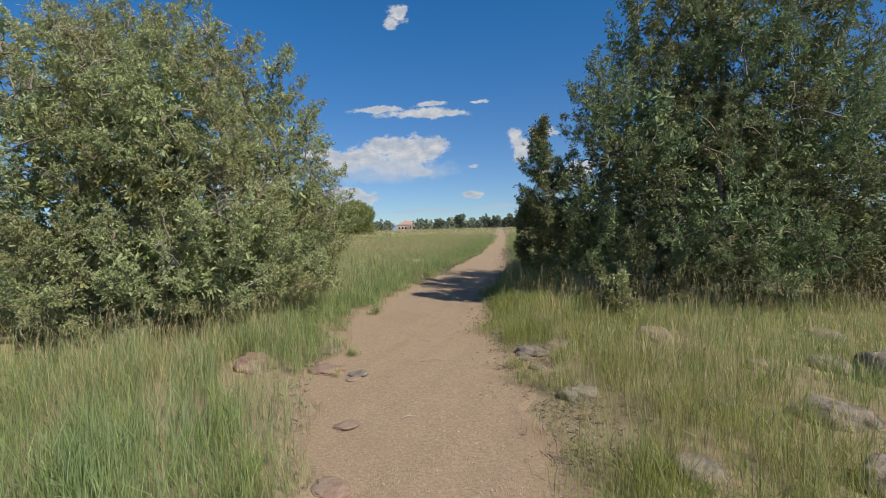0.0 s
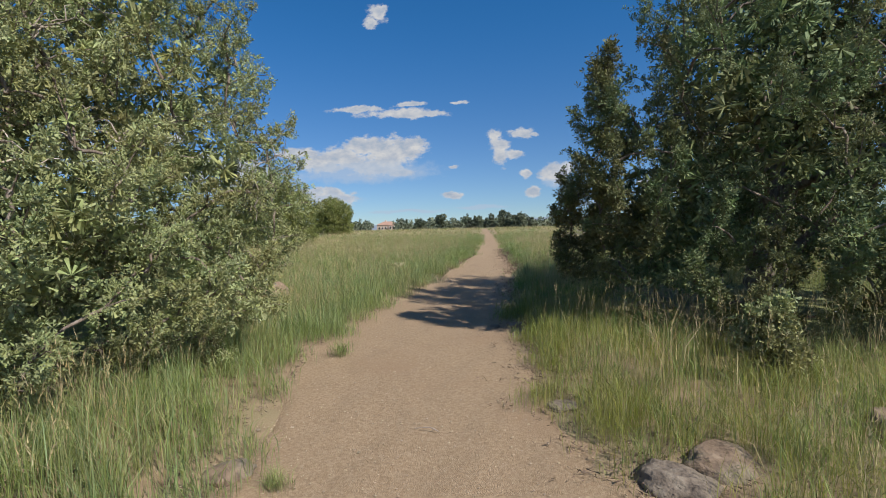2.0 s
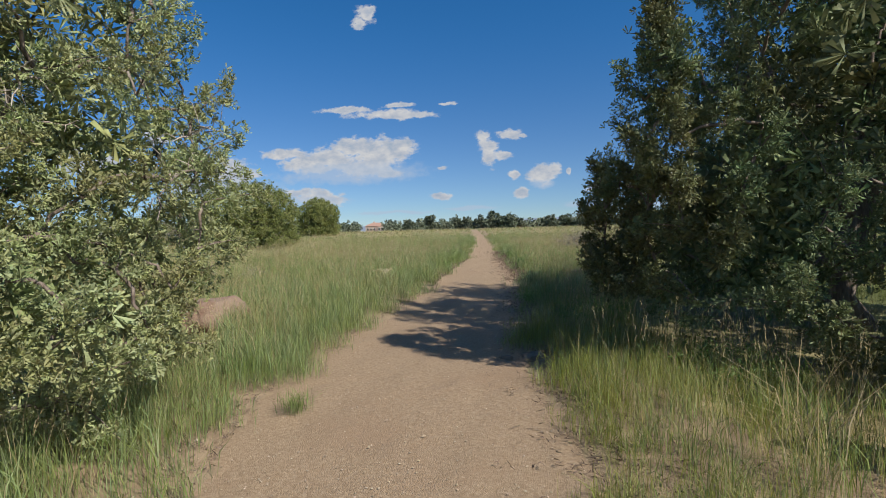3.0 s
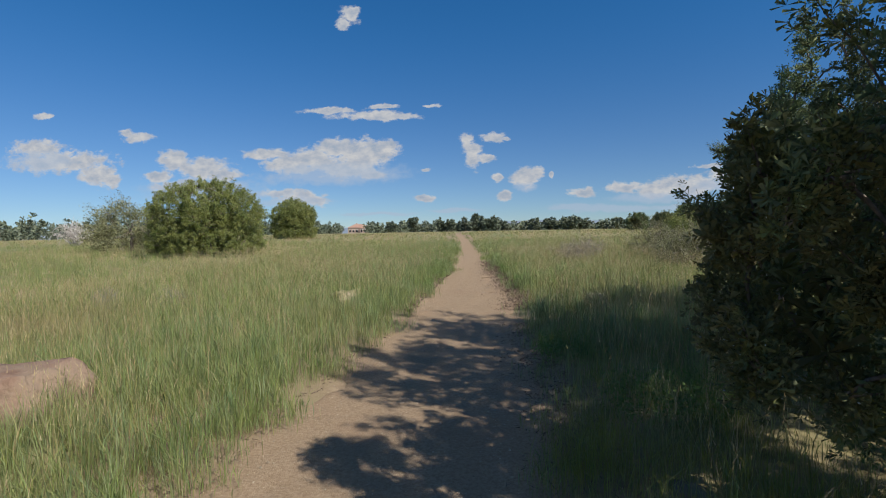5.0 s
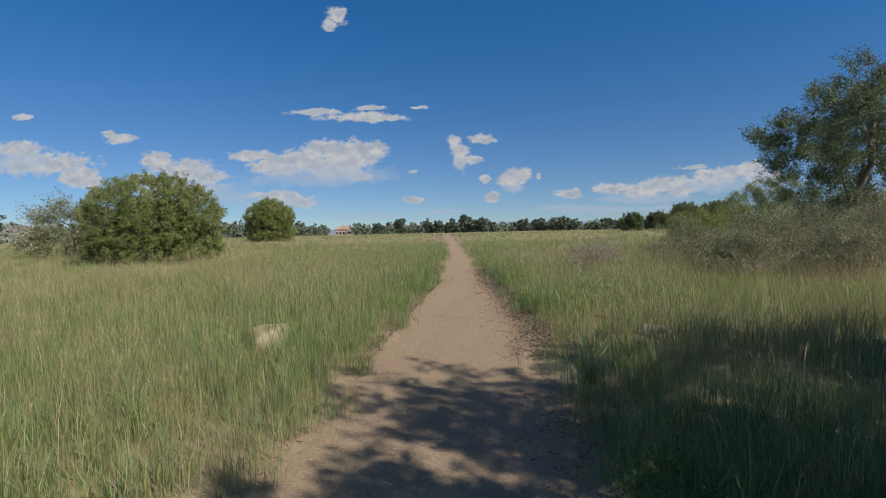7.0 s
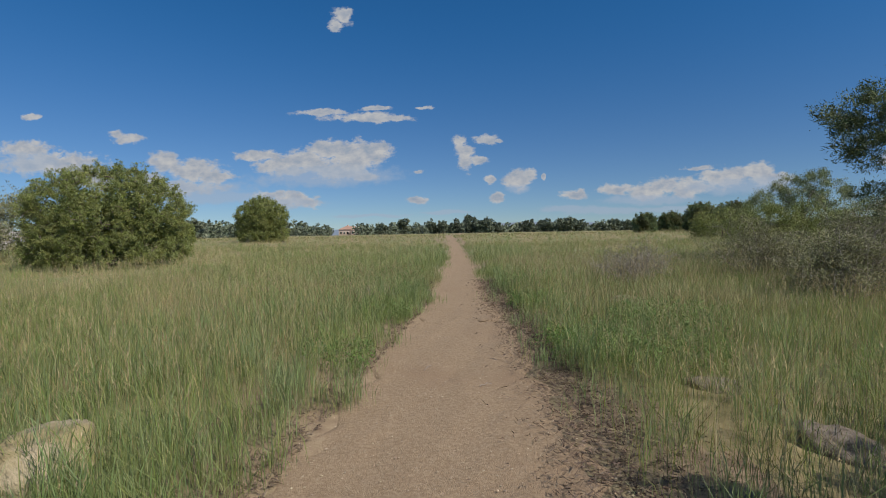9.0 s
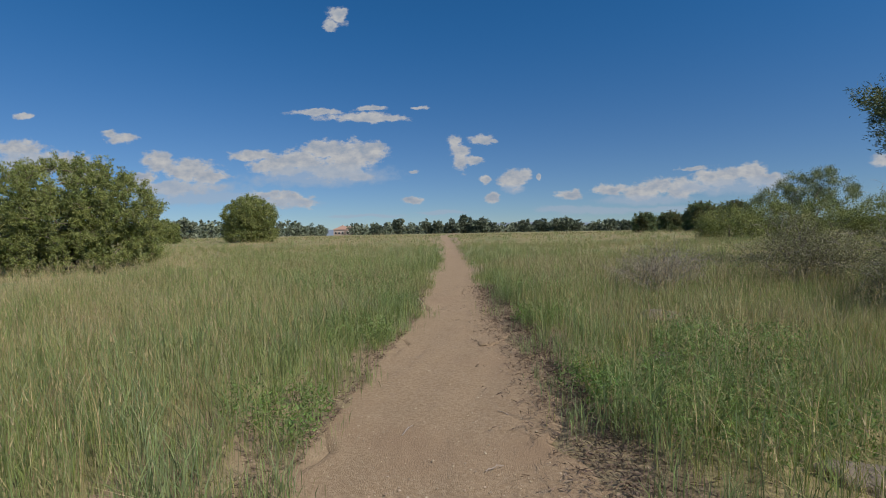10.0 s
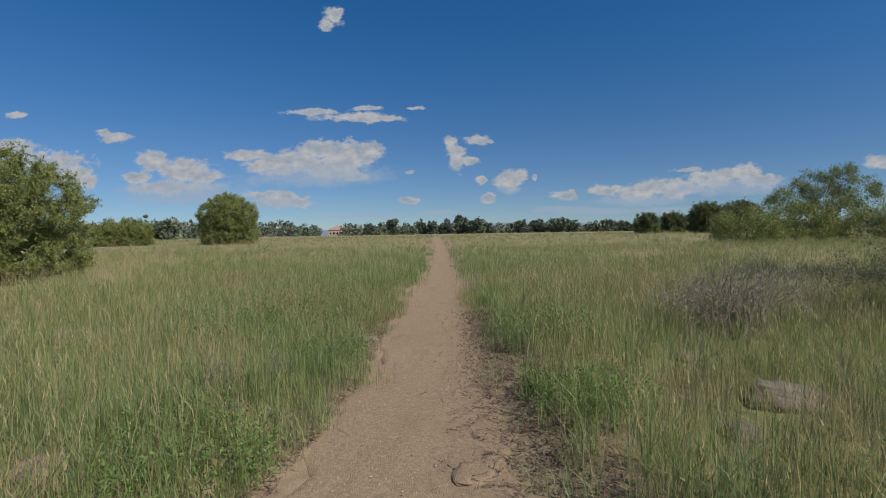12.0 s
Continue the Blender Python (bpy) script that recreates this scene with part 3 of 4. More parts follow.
def bough_juniper(x, y, lobes, label, mat, seed, trunk_h, gap=0.36, length=0.62, radius=0.19, sprigs=15, tufts=7, k=9, tuft=(0.05, 0.017),
                  upward=0.6, limbs=8, berries=0, trunk_r=0.16, name="juniper_tree", category="tree", dead=0, core=0, holes=0.1, seen=None):
    """Trunk, limbs and many plume-shaped boughs, each one built of sprigs that carry tufts of scaly twigs."""
    rng = np.random.default_rng(seed)
    root = thing(name, x, y, float(land(x, y)) - 0.03, label, category)
    lobes = np.asarray(lobes, float)
    tp = bent(rng, (0, 0, 0), (0.1, 0.05, trunk_h), 0.25, 9)
    mesh_part("trunk", tri_mesh("trunk", *tube(tp, trunk_r, trunk_r * 0.45, 9), M_BARK, True), root, "gnarled grey-brown shredding trunk")
    wood = list(tp[2:])
    for i in np.argsort(-lobes[:, 3] * lobes[:, 5])[:limbs]:
        line = bent(rng, tp[rng.integers(1, 7)], lobes[i, :3] + np.array([0, 0, -0.1]), 0.22, 9)
        mesh_part("limb", tri_mesh("limb", *tube(line, trunk_r * 0.42, 0.012, 7), M_BARK, True), root)
        wood += list(line[3:])
    # seats of the boughs, in the outer shell of the lobes
    area = lobes[:, 3] * lobes[:, 4] + lobes[:, 4] * lobes[:, 5] + lobes[:, 3] * lobes[:, 5]
    area = area / np.clip(lobes[:, 3:].min(1) / 0.85, 0.3, 1.0) ** 1.5
    n = int(area.sum() * 4.2 / gap ** 2) + 60
    pick = rng.choice(len(lobes), n, p=area / area.sum())
    o = unit(rng.normal(0, 1, (n, 3)))
    small = np.clip(lobes[pick, 3:6].min(1) / 0.85, 0.45, 1.0)
    p = lobes[pick, :3] + o * (lobes[pick, 3:6] - (length * 0.30 * small)[:, None]).clip(0.05) * rng.uniform(0.86, 1.0, (n, 1))
    q = np.linalg.norm((p[:, None] - lobes[None, :, :3]) / lobes[None, :, 3:6], axis=-1)
    q[np.arange(n), pick] = 1
    keep = (q.min(1) > 0.62) & (p[:, 2] > 0.12)
    keep &= np.array([noise.noise(Vector(c) * 1.15 + Vector((seed, 0, 0))) for c in p]) > np.where(small < 0.8, -1.0, -0.6 + holes * 2)
    if seen:
        keep &= ((o[:, 0] * seen[0] + o[:, 1] * seen[1]) > -0.35) | (rng.random(n) < 0.25)
    p, o, small = p[keep], o[keep], small[keep]
    got = spaced(rng, p, gap * small * rng.uniform(0.75, 1.2, len(p)))
    p, o, small = p[got], o[got], small[got]
    n = len(p)
    axis = unit(o * 0.62 + rng.normal(0, 0.26, (n, 3)) + np.array([0, 0, upward]))
    ln = length * small * rng.uniform(0.7, 1.35, n)
    rr = radius * small * rng.uniform(0.75, 1.3, n)
    # wood that carries them
    pieces, grey = [], []
    for i in np.argsort(np.linalg.norm(p - tp[5], axis=1)):
        w = np.array(wood)
        a = w[np.argmin(np.linalg.norm(w - p[i], axis=1))]
        line = bent(rng, a, p[i], 0.28, 6)
        pieces.append(tube(line, 0.016, 0.008, 4))
        pieces.append(tube(bent(rng, p[i], p[i] + axis[i] * ln[i] * 0.7, 0.12, 5), 0.008, 0.002, 3))
        wood += [line[3], p[i]]
        if small[i] > 0.95 and rng.random() < dead:
            s0 = line[3]
            for _ in range(4):
                e = s0 + (o[i] * 0.3 + rng.normal(0, 0.42, 3)) * length * rng.uniform(0.4, 0.9)
                l2 = bent(rng, s0, e, 0.4, 6)
                grey.append(tube(l2, 0.009, 0.003, 4))
                for j in (2, 3, 4):
                    grey.append(tube(bent(rng, l2[j], l2[j] + rng.normal(0, 0.16, 3) * length, 0.35, 4), 0.0045, 0.002, 3))
    tagged(mesh_part("branchwork", tri_mesh("branchwork", *join(pieces), M_BARK, True), root), kind="stuff")
    if grey:
        tagged(mesh_part("deadwood", tri_mesh("deadwood", *join(grey), M_TWIG, True), root, "pale bare dead twigs"), kind="stuff")
    # sprigs over each plume, tufts over each sprig
    m = n * sprigs
    ax, L, R = np.repeat(axis, sprigs, 0), np.repeat(ln, sprigs)[:, None], np.repeat(rr, sprigs)[:, None]
    s = np.tile((np.arange(sprigs) + 0.5) / sprigs, n)[:, None] + rng.normal(0, 0.04, (m, 1))
    s = np.clip(s, 0.02, 1.0)
    round_ = unit(np.cross(ax, rng.normal(0, 1, (m, 3))))
    prof = np.sqrt(np.clip(s * 2.6, 0.15, 1)) * np.clip(1.02 - s, 0.02, 1) ** 0.62
    sp = np.repeat(p, sprigs, 0) + ax * (s - 0.3) * L + round_ * R * prof * rng.uniform(0.78, 1.1, (m, 1))
    sd = unit(round_ * (1 - 0.6 * s) + ax * (0.5 + 0.5 * s) + rng.normal(0, 0.25, (m, 3)))
    tuft_l = tuft[0]
    tpos = np.repeat(sp, tufts, 0) + np.repeat(sd, tufts, 0) * rng.uniform(-0.6, 1.5, (m * tufts, 1)) * tuft_l + rng.normal(0, 0.62, (m * tufts, 3)) * tuft_l
    tdir = unit(np.repeat(sd, tufts, 0) + rng.normal(0, 0.4, (m * tufts, 3)))
    meshes = [fans(rng, tpos, tdir, k, *tuft)]
    heart = np.repeat(p, 8, 0) + np.repeat(axis * ln[:, None], 8, 0) * rng.uniform(-0.25, 0.5, (n * 8, 1)) + rng.normal(0, radius * 0.22, (n * 8, 3))
    meshes.append(fans(rng, heart, np.repeat(axis, 8, 0), 12, tuft_l * 1.5, tuft[1] * 1.7, 1.2))
    if core:
        # old shaded sprays deep among the limbs
        big = lobes[lobes[:, 3:].min(1) > 0.55]
        vol = big[:, 3:].prod(1)
        i = rng.choice(len(big), core, p=vol / vol.sum())
        pts = big[i, :3] + unit(rng.normal(0, 1, (core, 3))) * big[i, 3:6] * rng.uniform(0.25, 0.72, (core, 1))
        pts = pts[pts[:, 2] > 0.2]
        meshes.append(fans(rng, pts, unit(rng.normal(0, 1, pts.shape)), 16, tuft_l * 3, tuft[1] * 2.7, 1.0))
    mesh_part("crown", tri_mesh("crown", *join(meshes), mat), root)
    if berries:
        i = rng.integers(0, len(tpos), berries)
        pts = tpos[i] + tdir[i] * tuft_l * rng.uniform(0.5, 1.0, (berries, 1)) + rng.normal(0, 0.012, (berries, 3))
        tagged(mesh_part("berries", tri_mesh("berries", *scatter_octa(rng, pts, np.full(berries, 0.0058)), M_BERRY), root, "dusty bluish berries"), kind="stuff")
    return root


def twig_shrub(x, y, radius, height, label, seed, stems, mat, leaf_mat=None, leaves=0, leaf=(0.03, 0.014), name="shrub", thick=0.012, category="shrub"):
    """Many crooked stems from one base, each with side twigs, and sparse leaves."""
    rng = np.random.default_rng(seed)
    root = thing(name, x, y, float(land(x, y)) - 0.02, label, category)
    pieces, tips = [], []
    for _ in range(stems):
        a = rng.uniform(0, 6.28)
        rr = radius * rng.random() ** 0.6
        e = np.array([math.cos(a) * rr, math.sin(a) * rr, height * (1 - 0.55 * (rr / radius) ** 2) * rng.uniform(0.6, 1.05)])
        line = bent(rng, rng.normal(0, 0.08 * radius, 3) * (1, 1, 0), e, 0.35, 8)
        pieces.append(tube(line, thick, thick * 0.25, 3))
        for j in (3, 4, 5, 6):
            for _ in range(2):
                d = unit(line[j] - line[j - 1] + rng.normal(0, 0.35, 3) * 0.5 * radius)
                e2 = line[j] + d * radius * rng.uniform(0.2, 0.5)
                if e2[2] < 0.05:
                    continue
                l2 = bent(rng, line[j], e2, 0.4, 5)
                pieces.append(tube(l2, thick * 0.4, thick * 0.15, 3))
                tips += [l2[2], l2[3], l2[4]]
                pieces.append(tube(bent(rng, l2[3], l2[3] + rng.normal(0, 0.18, 3) * radius, 0.4, 4), thick * 0.25, thick * 0.12, 3))
    tagged(mesh_part("stemwork", tri_mesh("stemwork", *join(pieces), mat, True), root), kind="stuff")
    if leaf_mat and leaves:
        tips = np.array(tips)
        k = rng.integers(0, len(tips), leaves)
        v, t = leaf_tris(rng, tips[k], unit(rng.normal(0, 1, (leaves, 3)) + (0, 0, 0.5)), 3, 0.05, *leaf)
        mesh_part("foliage", tri_mesh("foliage", v, t, leaf_mat), root)
    return root


def broad_tree(x, y, lobes, label, mat, seed, clumps, leaves, leaf, trunk_h, trunk_r, name="tree", clump_r=0.5, tufts=6):
    return juniper(x, y, lobes, label, mat, seed, clumps, tufts, leaves, trunk_h, limbs=6, clump_r=clump_r, leaf=leaf,
                   trunk_r=trunk_r, name=name, twigs=False, tuft_r=clump_r * 0.22)


def ball_lobes(rng, r, h, n=9, z0=0.1):
    """Lobes of a dense, rounded bush."""
    out = [(0, 0, h * 0.5, r * 0.93, r * 0.93, h * 0.49), (0, 0, h * 0.15, r * 0.94, r * 0.94, h * 0.3)]
    for k in range(n):
        a = k * 2.4 + rng.uniform(-0.3, 0.3)
        f = rng.uniform(0.2, 0.95)
        zz = z0 + h * (0.25 + 0.55 * (1 - f))
        out.append((math.cos(a) * r * 0.6 * f, math.sin(a) * r * 0.6 * f, zz, r * 0.36, r * 0.36, h * 0.18))
    return out


build_ground()
build_path()
build_gravel()

# the big grey-green juniper on one side of the path
LEFT_LOBES = [(0.0, 0.0, 2.3, 1.9, 1.75, 2.1), (1.05, 0.6, 3.0, 1.05, 1.0, 1.5), (1.35, 0.9, 1.6, 1.05, 1.0, 1.3), (1.3, -0.9, 1.3, 1.0, 0.95, 1.15),
              (0.6, -1.1, 2.6, 1.2, 1.0, 1.4), (-0.8, -0.9, 2.6, 1.5, 1.3, 1.9), (-0.3, 0.2, 3.9, 1.3, 1.2, 1.1), (0.2, -1.5, 0.9, 1.3, 0.7, 0.8),
              (-1.9, -0.2, 1.8, 1.5, 1.5, 1.7), (1.5, 0.1, 0.8, 0.95, 1.3, 0.65), (-1.6, -1.2, 1.0, 1.3, 0.9, 0.9), (1.1, 1.3, 2.4, 0.9, 0.8, 1.3), (-1.7, 0.2, 3.6, 1.3, 1.2, 1.2)]
bough_juniper(-3.95, 6.75, LEFT_LOBES, "large grey-green juniper with pale dead twigs beside the path", M_JUNIPER, 11, 2.8, gap=0.31, length=0.52, radius=0.178,
              sprigs=17, tufts=8, k=8, tuft=(0.037, 0.0098), upward=0.42, limbs=9, berries=4200, dead=0.22, core=3200, holes=0.05, seen=(0.8, -0.6))

# the tall dark juniper on the other side
RIGHT_LOBES = [(0.3, 0.3, 3.2, 1.75, 1.5, 2.2), (-1.9, -1.4, 1.4, 0.95, 0.95, 1.3), (-2.3, -0.8, 1.1, 0.75, 0.75, 0.95), (-2.75, -1.05, 1.15, 0.4, 0.4, 0.75), (0.6, -2.3, 0.7, 1.6, 0.8, 0.65), (2.3, -2.0, 0.7, 1.5, 0.9, 0.65), (-1.1, -2.0, 0.6, 0.9, 0.8, 0.55), (-2.0, 0.5, 1.3, 0.4, 0.4, 0.65), (-2.6, -1.8, 2.15, 0.27, 0.27, 0.9), (-2.2, -1.75, 1.6, 0.5, 0.4, 0.8), (-0.1, 2.9, 2.6, 0.55, 0.6, 1.3), (0.75, 3.5, 1.1, 0.6, 0.7, 0.9),
               (-1.35, -1.1, 3.0, 0.8, 0.8, 1.4), (-1.0, -1.8, 2.5, 1.1, 1.0, 1.5), (0.1, -2.2, 1.4, 1.5, 0.9, 1.3), (-0.75, -0.9, 4.5, 0.75, 0.75, 1.2),
               (0.4, -1.0, 4.6, 0.9, 0.9, 1.5), (1.4, -1.3, 2.9, 1.5, 1.3, 1.7), (1.9, -0.6, 4.5, 1.2, 1.1, 1.5), (2.1, -1.7, 1.5, 1.5, 1.1, 1.4),
               (-1.55, 0.6, 0.9, 0.7, 0.8, 0.8), (-1.15, 0.9, 1.4, 0.5, 0.55, 0.85), (0.7, 0.5, 5.3, 1.0, 1.0, 1.5), (3.2, 0.0, 3.0, 1.3, 1.4, 1.9), (0.6, 1.6, 1.6, 1.4, 1.0, 1.4),
               (0.95, 2.6, 2.0, 1.1, 1.2, 1.9), (2.3, 2.7, 2.7, 1.4, 1.3, 2.2), (1.5, 3.4, 1.7, 0.9, 1.0, 1.6)]
bough_juniper(4.25, 10.2, RIGHT_LOBES, "tall dark green spreading juniper casting shade across the path", M_JUNIPER_B, 23, 3.6, gap=0.42, length=0.76, radius=0.195,
              sprigs=21, tufts=7, k=7, tuft=(0.041, 0.0118), upward=0.75, limbs=12, berries=2600, trunk_r=0.2, dead=0.05, core=4200, holes=0.10, seen=(-1.0, -0.35))
bough_juniper(2.55, 7.0, [(0, 0, 0.34, 0.15, 0.15, 0.34), (0.13, 0.05, 0.16, 0.13, 0.13, 0.16)], "small grey-green juniper sapling in the grass",
              M_JUNIPER, 31, 0.5, gap=0.22, length=0.24, radius=0.085, sprigs=12, tufts=6, k=8, tuft=(0.04, 0.014), limbs=2, trunk_r=0.02,
              name="juniper_sapling", category="shrub", upward=0.9, holes=0.0)

# meadow bushes
rng_b = np.random.default_rng(77)
for bx, by, br, bh, lab, seed in [
        (-13.4, 30.4, 2.95, 3.75, "big rounded olive-green juniper bush in the meadow", 41),
        (-19.9, 58.4, 2.6, 4.3, "dome-shaped dark olive juniper standing alone", 42),
        (-28.6, 57.5, 2.4, 2.2, "low spreading olive-green bush", 43),
        (21.3, 74.0, 1.5, 2.4, "small pointed green juniper at the field's edge", 44),
        (28.2, 83.5, 2.0, 2.7, "small rounded green juniper at the field's edge", 45),
        (28.0, 74.0, 2.2, 3.5, "dark green dense bush at the field's edge", 46),
        (33.0, 76.5, 2.4, 3.7, "ragged green tree at the field's edge", 47)]:
    f, sprigs, tufts = (1.0, 9, 5) if by < 40 else (1.5, 9, 4) if by < 60 else (2.0, 8, 4)
    bough_juniper(bx, by, ball_lobes(rng_b, br, bh), lab, M_BUSH if bx < 0 else M_JUNIPER_B, seed, bh * 0.6, gap=0.29 * f ** 0.5, length=0.50, radius=0.19 * f ** 0.5, sprigs=sprigs, tufts=tufts, k=8,
                  tuft=(0.062 * f, 0.017 * f), upward=0.8, limbs=6, name="juniper_bush", category="bush", core=900 if by < 60 else 500, holes=0.0, seen=(-bx / 25, -1.0))
juniper(-20.6, 34.5, ball_lobes(rng_b, 2.3, 3.0), "sparse paler green shrub behind the big bush", M_BRUSHLEAF, 48, 120, 7, 20, 1.8, limbs=6,
        clump_r=0.42, leaf=(0.10, 0.04), trunk_r=0.1, name="sparse_shrub", category="shrub", twigs=True, tuft_r=0.12, dead=20)

# pinyon pine, oak and flat-topped tree
PINE_LOBES = [(0, 0, 5.4, 0.8, 0.8, 0.7), (-0.9, -0.2, 4.7, 1.1, 1.0, 0.5), (0.9, 0.3, 4.9, 1.1, 1.0, 0.5), (-2.0, -0.3, 3.9, 1.1, 1.0, 0.42),
              (1.9, 0.2, 4.0, 1.2, 1.0, 0.5), (-1.0, 0.4, 3.7, 1.2, 1.2, 0.4), (-1.6, -0.4, 3.0, 1.2, 1.1, 0.38), (1.3, -0.6, 3.2, 1.3, 1.1, 0.4),
              (0.3, 0.9, 4.1, 1.2, 1.1, 0.4), (2.3, 0.4, 2.8, 1.2, 1.1, 0.4), (-0.4, -1.0, 4.4, 1.0, 0.9, 0.4),
              (-0.9, 0.0, 2.2, 1.3, 1.0, 0.55), (1.2, 0.0, 2.1, 1.4, 1.0, 0.55), (0.1, -0.3, 3.3, 1.2, 1.0, 0.5), (-0.1, 0.2, 1.3, 1.6, 1.0, 0.5)]
juniper(11.9, 25.7, PINE_LOBES, "open-crowned pinyon pine with dark trunk", M_PINE, 61, 470, 8, 20, 5.4, limbs=11, clump_r=0.24,
        leaf=(0.085, 0.022), trunk_r=0.11, name="pine_tree", tuft_r=0.07, dead=40)
OAK_LOBES = [(0, 0, 3.4, 1.6, 1.6, 1.3), (-2.2, 0, 3.0, 1.5, 1.4, 1.1), (2.2, 0.2, 3.3, 1.5, 1.4, 1.2), (-3.2, 0.4, 2.2, 1.2, 1.2, 1.0),
             (3.3, 0, 2.4, 1.3, 1.3, 1.1), (0.9, -0.4, 4.2, 1.1, 1.1, 0.7), (-1.0, 0.3, 4.1, 1.0, 1.0, 0.7), (0, -0.6, 1.7, 2.4, 1.4, 1.0)]
juniper(27.0, 54.5, OAK_LOBES, "spreading grey-green scrub oak with gaps in its crown", M_OAKLEAF, 62, 190, 8, 24, 2.6, limbs=8, clump_r=0.30,
        leaf=(0.085, 0.042), trunk_r=0.2, name="oak_tree", tuft_r=0.13, dead=40)
for k, (sx, sy, sr, sh) in enumerate([(16.5, 46, 1.8, 1.9), (19.6, 46.5, 2.0, 2.2), (22.6, 46, 2.2, 2.4), (26.0, 45, 2.2, 2.7), (29.5, 44, 2.4, 3.0), (24, 41, 1.8, 2.0), (35, 50, 2.2, 4.2)]):
    juniper(sx, sy, ball_lobes(rng_b, sr, sh, 7), "yellow-green leafy thicket shrub below the oak", M_YELLOWLEAF if k < 6 else M_OAKLEAF, 70 + k, 90, 7, 22, sh * 0.5,
            limbs=3, clump_r=0.4, leaf=(0.08, 0.04), trunk_r=0.06, name="thicket_shrub", category="shrub", twigs=False, tuft_r=0.14)

# grey brush thicket by the path, and dead wood
for k, (sx, sy, sr, sh) in enumerate([(5.6, 20.5, 0.85, 1.05), (6.8, 21.5, 1.2, 1.35), (8.2, 22.3, 1.3, 1.55), (7.3, 19.8, 1.0, 1.15), (9.4, 21.6, 1.4, 1.6),
                                      (8.8, 19.7, 1.1, 1.35), (10.8, 23.2, 1.5, 1.7), (5.9, 23.4, 1.1, 1.2)]):
    twig_shrub(sx, sy, sr, sh, "tangled grey-green brush with sparse dusty leaves", 80 + k, 32, M_DARKTWIG, M_BRUSHLEAF, 5000, (0.036, 0.014), "brush_shrub", 0.010)
twig_shrub(3.4, 23.0, 0.95, 0.82, "dead grey leafless shrub in the tall grass", 95, 54, M_DARKTWIG, None, 0, name="dead_shrub", thick=0.009)
for k, (sx, sy, sr, sh) in enumerate([(-6.2, 14.9, 0.42, 0.50), (-5.2, 15.1, 0.36, 0.46), (-1.62, 20.95, 0.24, 0.36), (-1.35, 21.35, 0.2, 0.34)]):
    twig_shrub(sx, sy, sr, sh, "low dead grey-brown twiggy weed among the grass", 120 + k, 22, M_DARKTWIG, None, 0, name="dead_weed", thick=0.004)
twig_shrub(-35.6, 47.6, 1.7, 2.1, "bleached white dead tree in the far meadow", 96, 26, M_WHITEWOOD, None, 0, name="dead_tree", thick=0.05, category="tree")

# ---- distance: woods, house, sheds, hills ----
def far_tree(x, y, w, h, seed, label):
    rng = np.random.default_rng(seed)
    lobes = [(rng.uniform(-0.22, 0.22) * w, rng.uniform(-0.2, 0.2) * w, h * z, w * rng.uniform(0.26, 0.38) * (1.15 - 0.5 * z), w * 0.28, h * rng.uniform(0.14, 0.2))
             for z in (0.18, 0.24, 0.38, 0.48, 0.58, 0.7, 0.8)]
    return broad_tree(x, y, lobes, label, M_FARWOOD, seed, 75, 7, (w * 0.075, w * 0.045), h * 0.6, w * 0.03, "distant_tree", w * 0.10, 5)


FAR_TREES = [(-23.6, 186, 5.0, 7.0), (-14.5, 190, 4.2, 6.6), (-10.0, 188, 4.0, 6.4), (-5.5, 192, 3.6, 6.6), (-0.6, 186, 6.6, 7.6), (4.6, 184, 7.5, 5.6),
             (9.0, 188, 4.5, 5.4), (19.2, 178, 4.6, 6.4), (25.0, 180, 4.6, 6.6), (31.5, 178, 7.0, 6.4), (36.5, 185, 5.5, 5.2), (50, 190, 6.5, 5.4),
             (60, 200, 6, 5.2), (-50, 97, 5.0, 3.9), (-66, 105, 4.2, 3.8), (-33, 190, 4.5, 4.9)]
for k, (fx, fy, fw, fh) in enumerate(FAR_TREES):
    far_tree(fx, fy, fw, fh * np.where(fx > 8, 0.66, 0.8).item(), 200 + k, "distant dark green tree beyond the meadow")


def build_woods():
    rng = np.random.default_rng(9)
    n = 1700
    az = rng.uniform(-1.05, 0.95, n)
    dist = rng.uniform(190, 430, n)
    x, y = np.sin(az) * dist, np.cos(az) * dist
    h = rng.uniform(2.6, 5.6, n) + np.maximum(0, -az) * 3.0 + 1.0 * np.sin(az * 9)
    h = np.where(az > 0.0, h * 0.66, h)
    keep = ~((np.abs(x / y + 0.255) < 0.03) & (y < 500) & (y > 150))
    x, y, h = x[keep], y[keep], h[keep]
    k = 13
    p = np.repeat(np.stack([x, y, land(x, y)], -1), k, 0)
    hh = np.repeat(h, k)
    q = unit(rng.normal(0, 1, (len(p), 3))) * rng.random((len(p), 1)) ** 0.4
    p = p + q * np.stack([hh * 0.62, hh * 0.5, hh * 0.5], -1) + np.stack([0 * hh, 0 * hh, hh * 0.48], -1)
    v, t = fans(rng, p, unit(q + (0, -0.2, 0.3)), 8, 1.1, 0.62, 1.1)
    tagged(new("far_woods", tri_mesh("far_woods", v, t, M_FARWOOD)), "low dark green woodland along the horizon", "woods", kind="stuff")


build_woods()


def box(bm, x0, x1, y0, y1, z0, z1):
    m = Matrix.Translation(((x0 + x1) / 2, (y0 + y1) / 2, (z0 + z1) / 2)) @ Matrix.Diagonal((x1 - x0, y1 - y0, z1 - z0, 1))
    bmesh.ops.create_cube(bm, size=1.0, matrix=m)


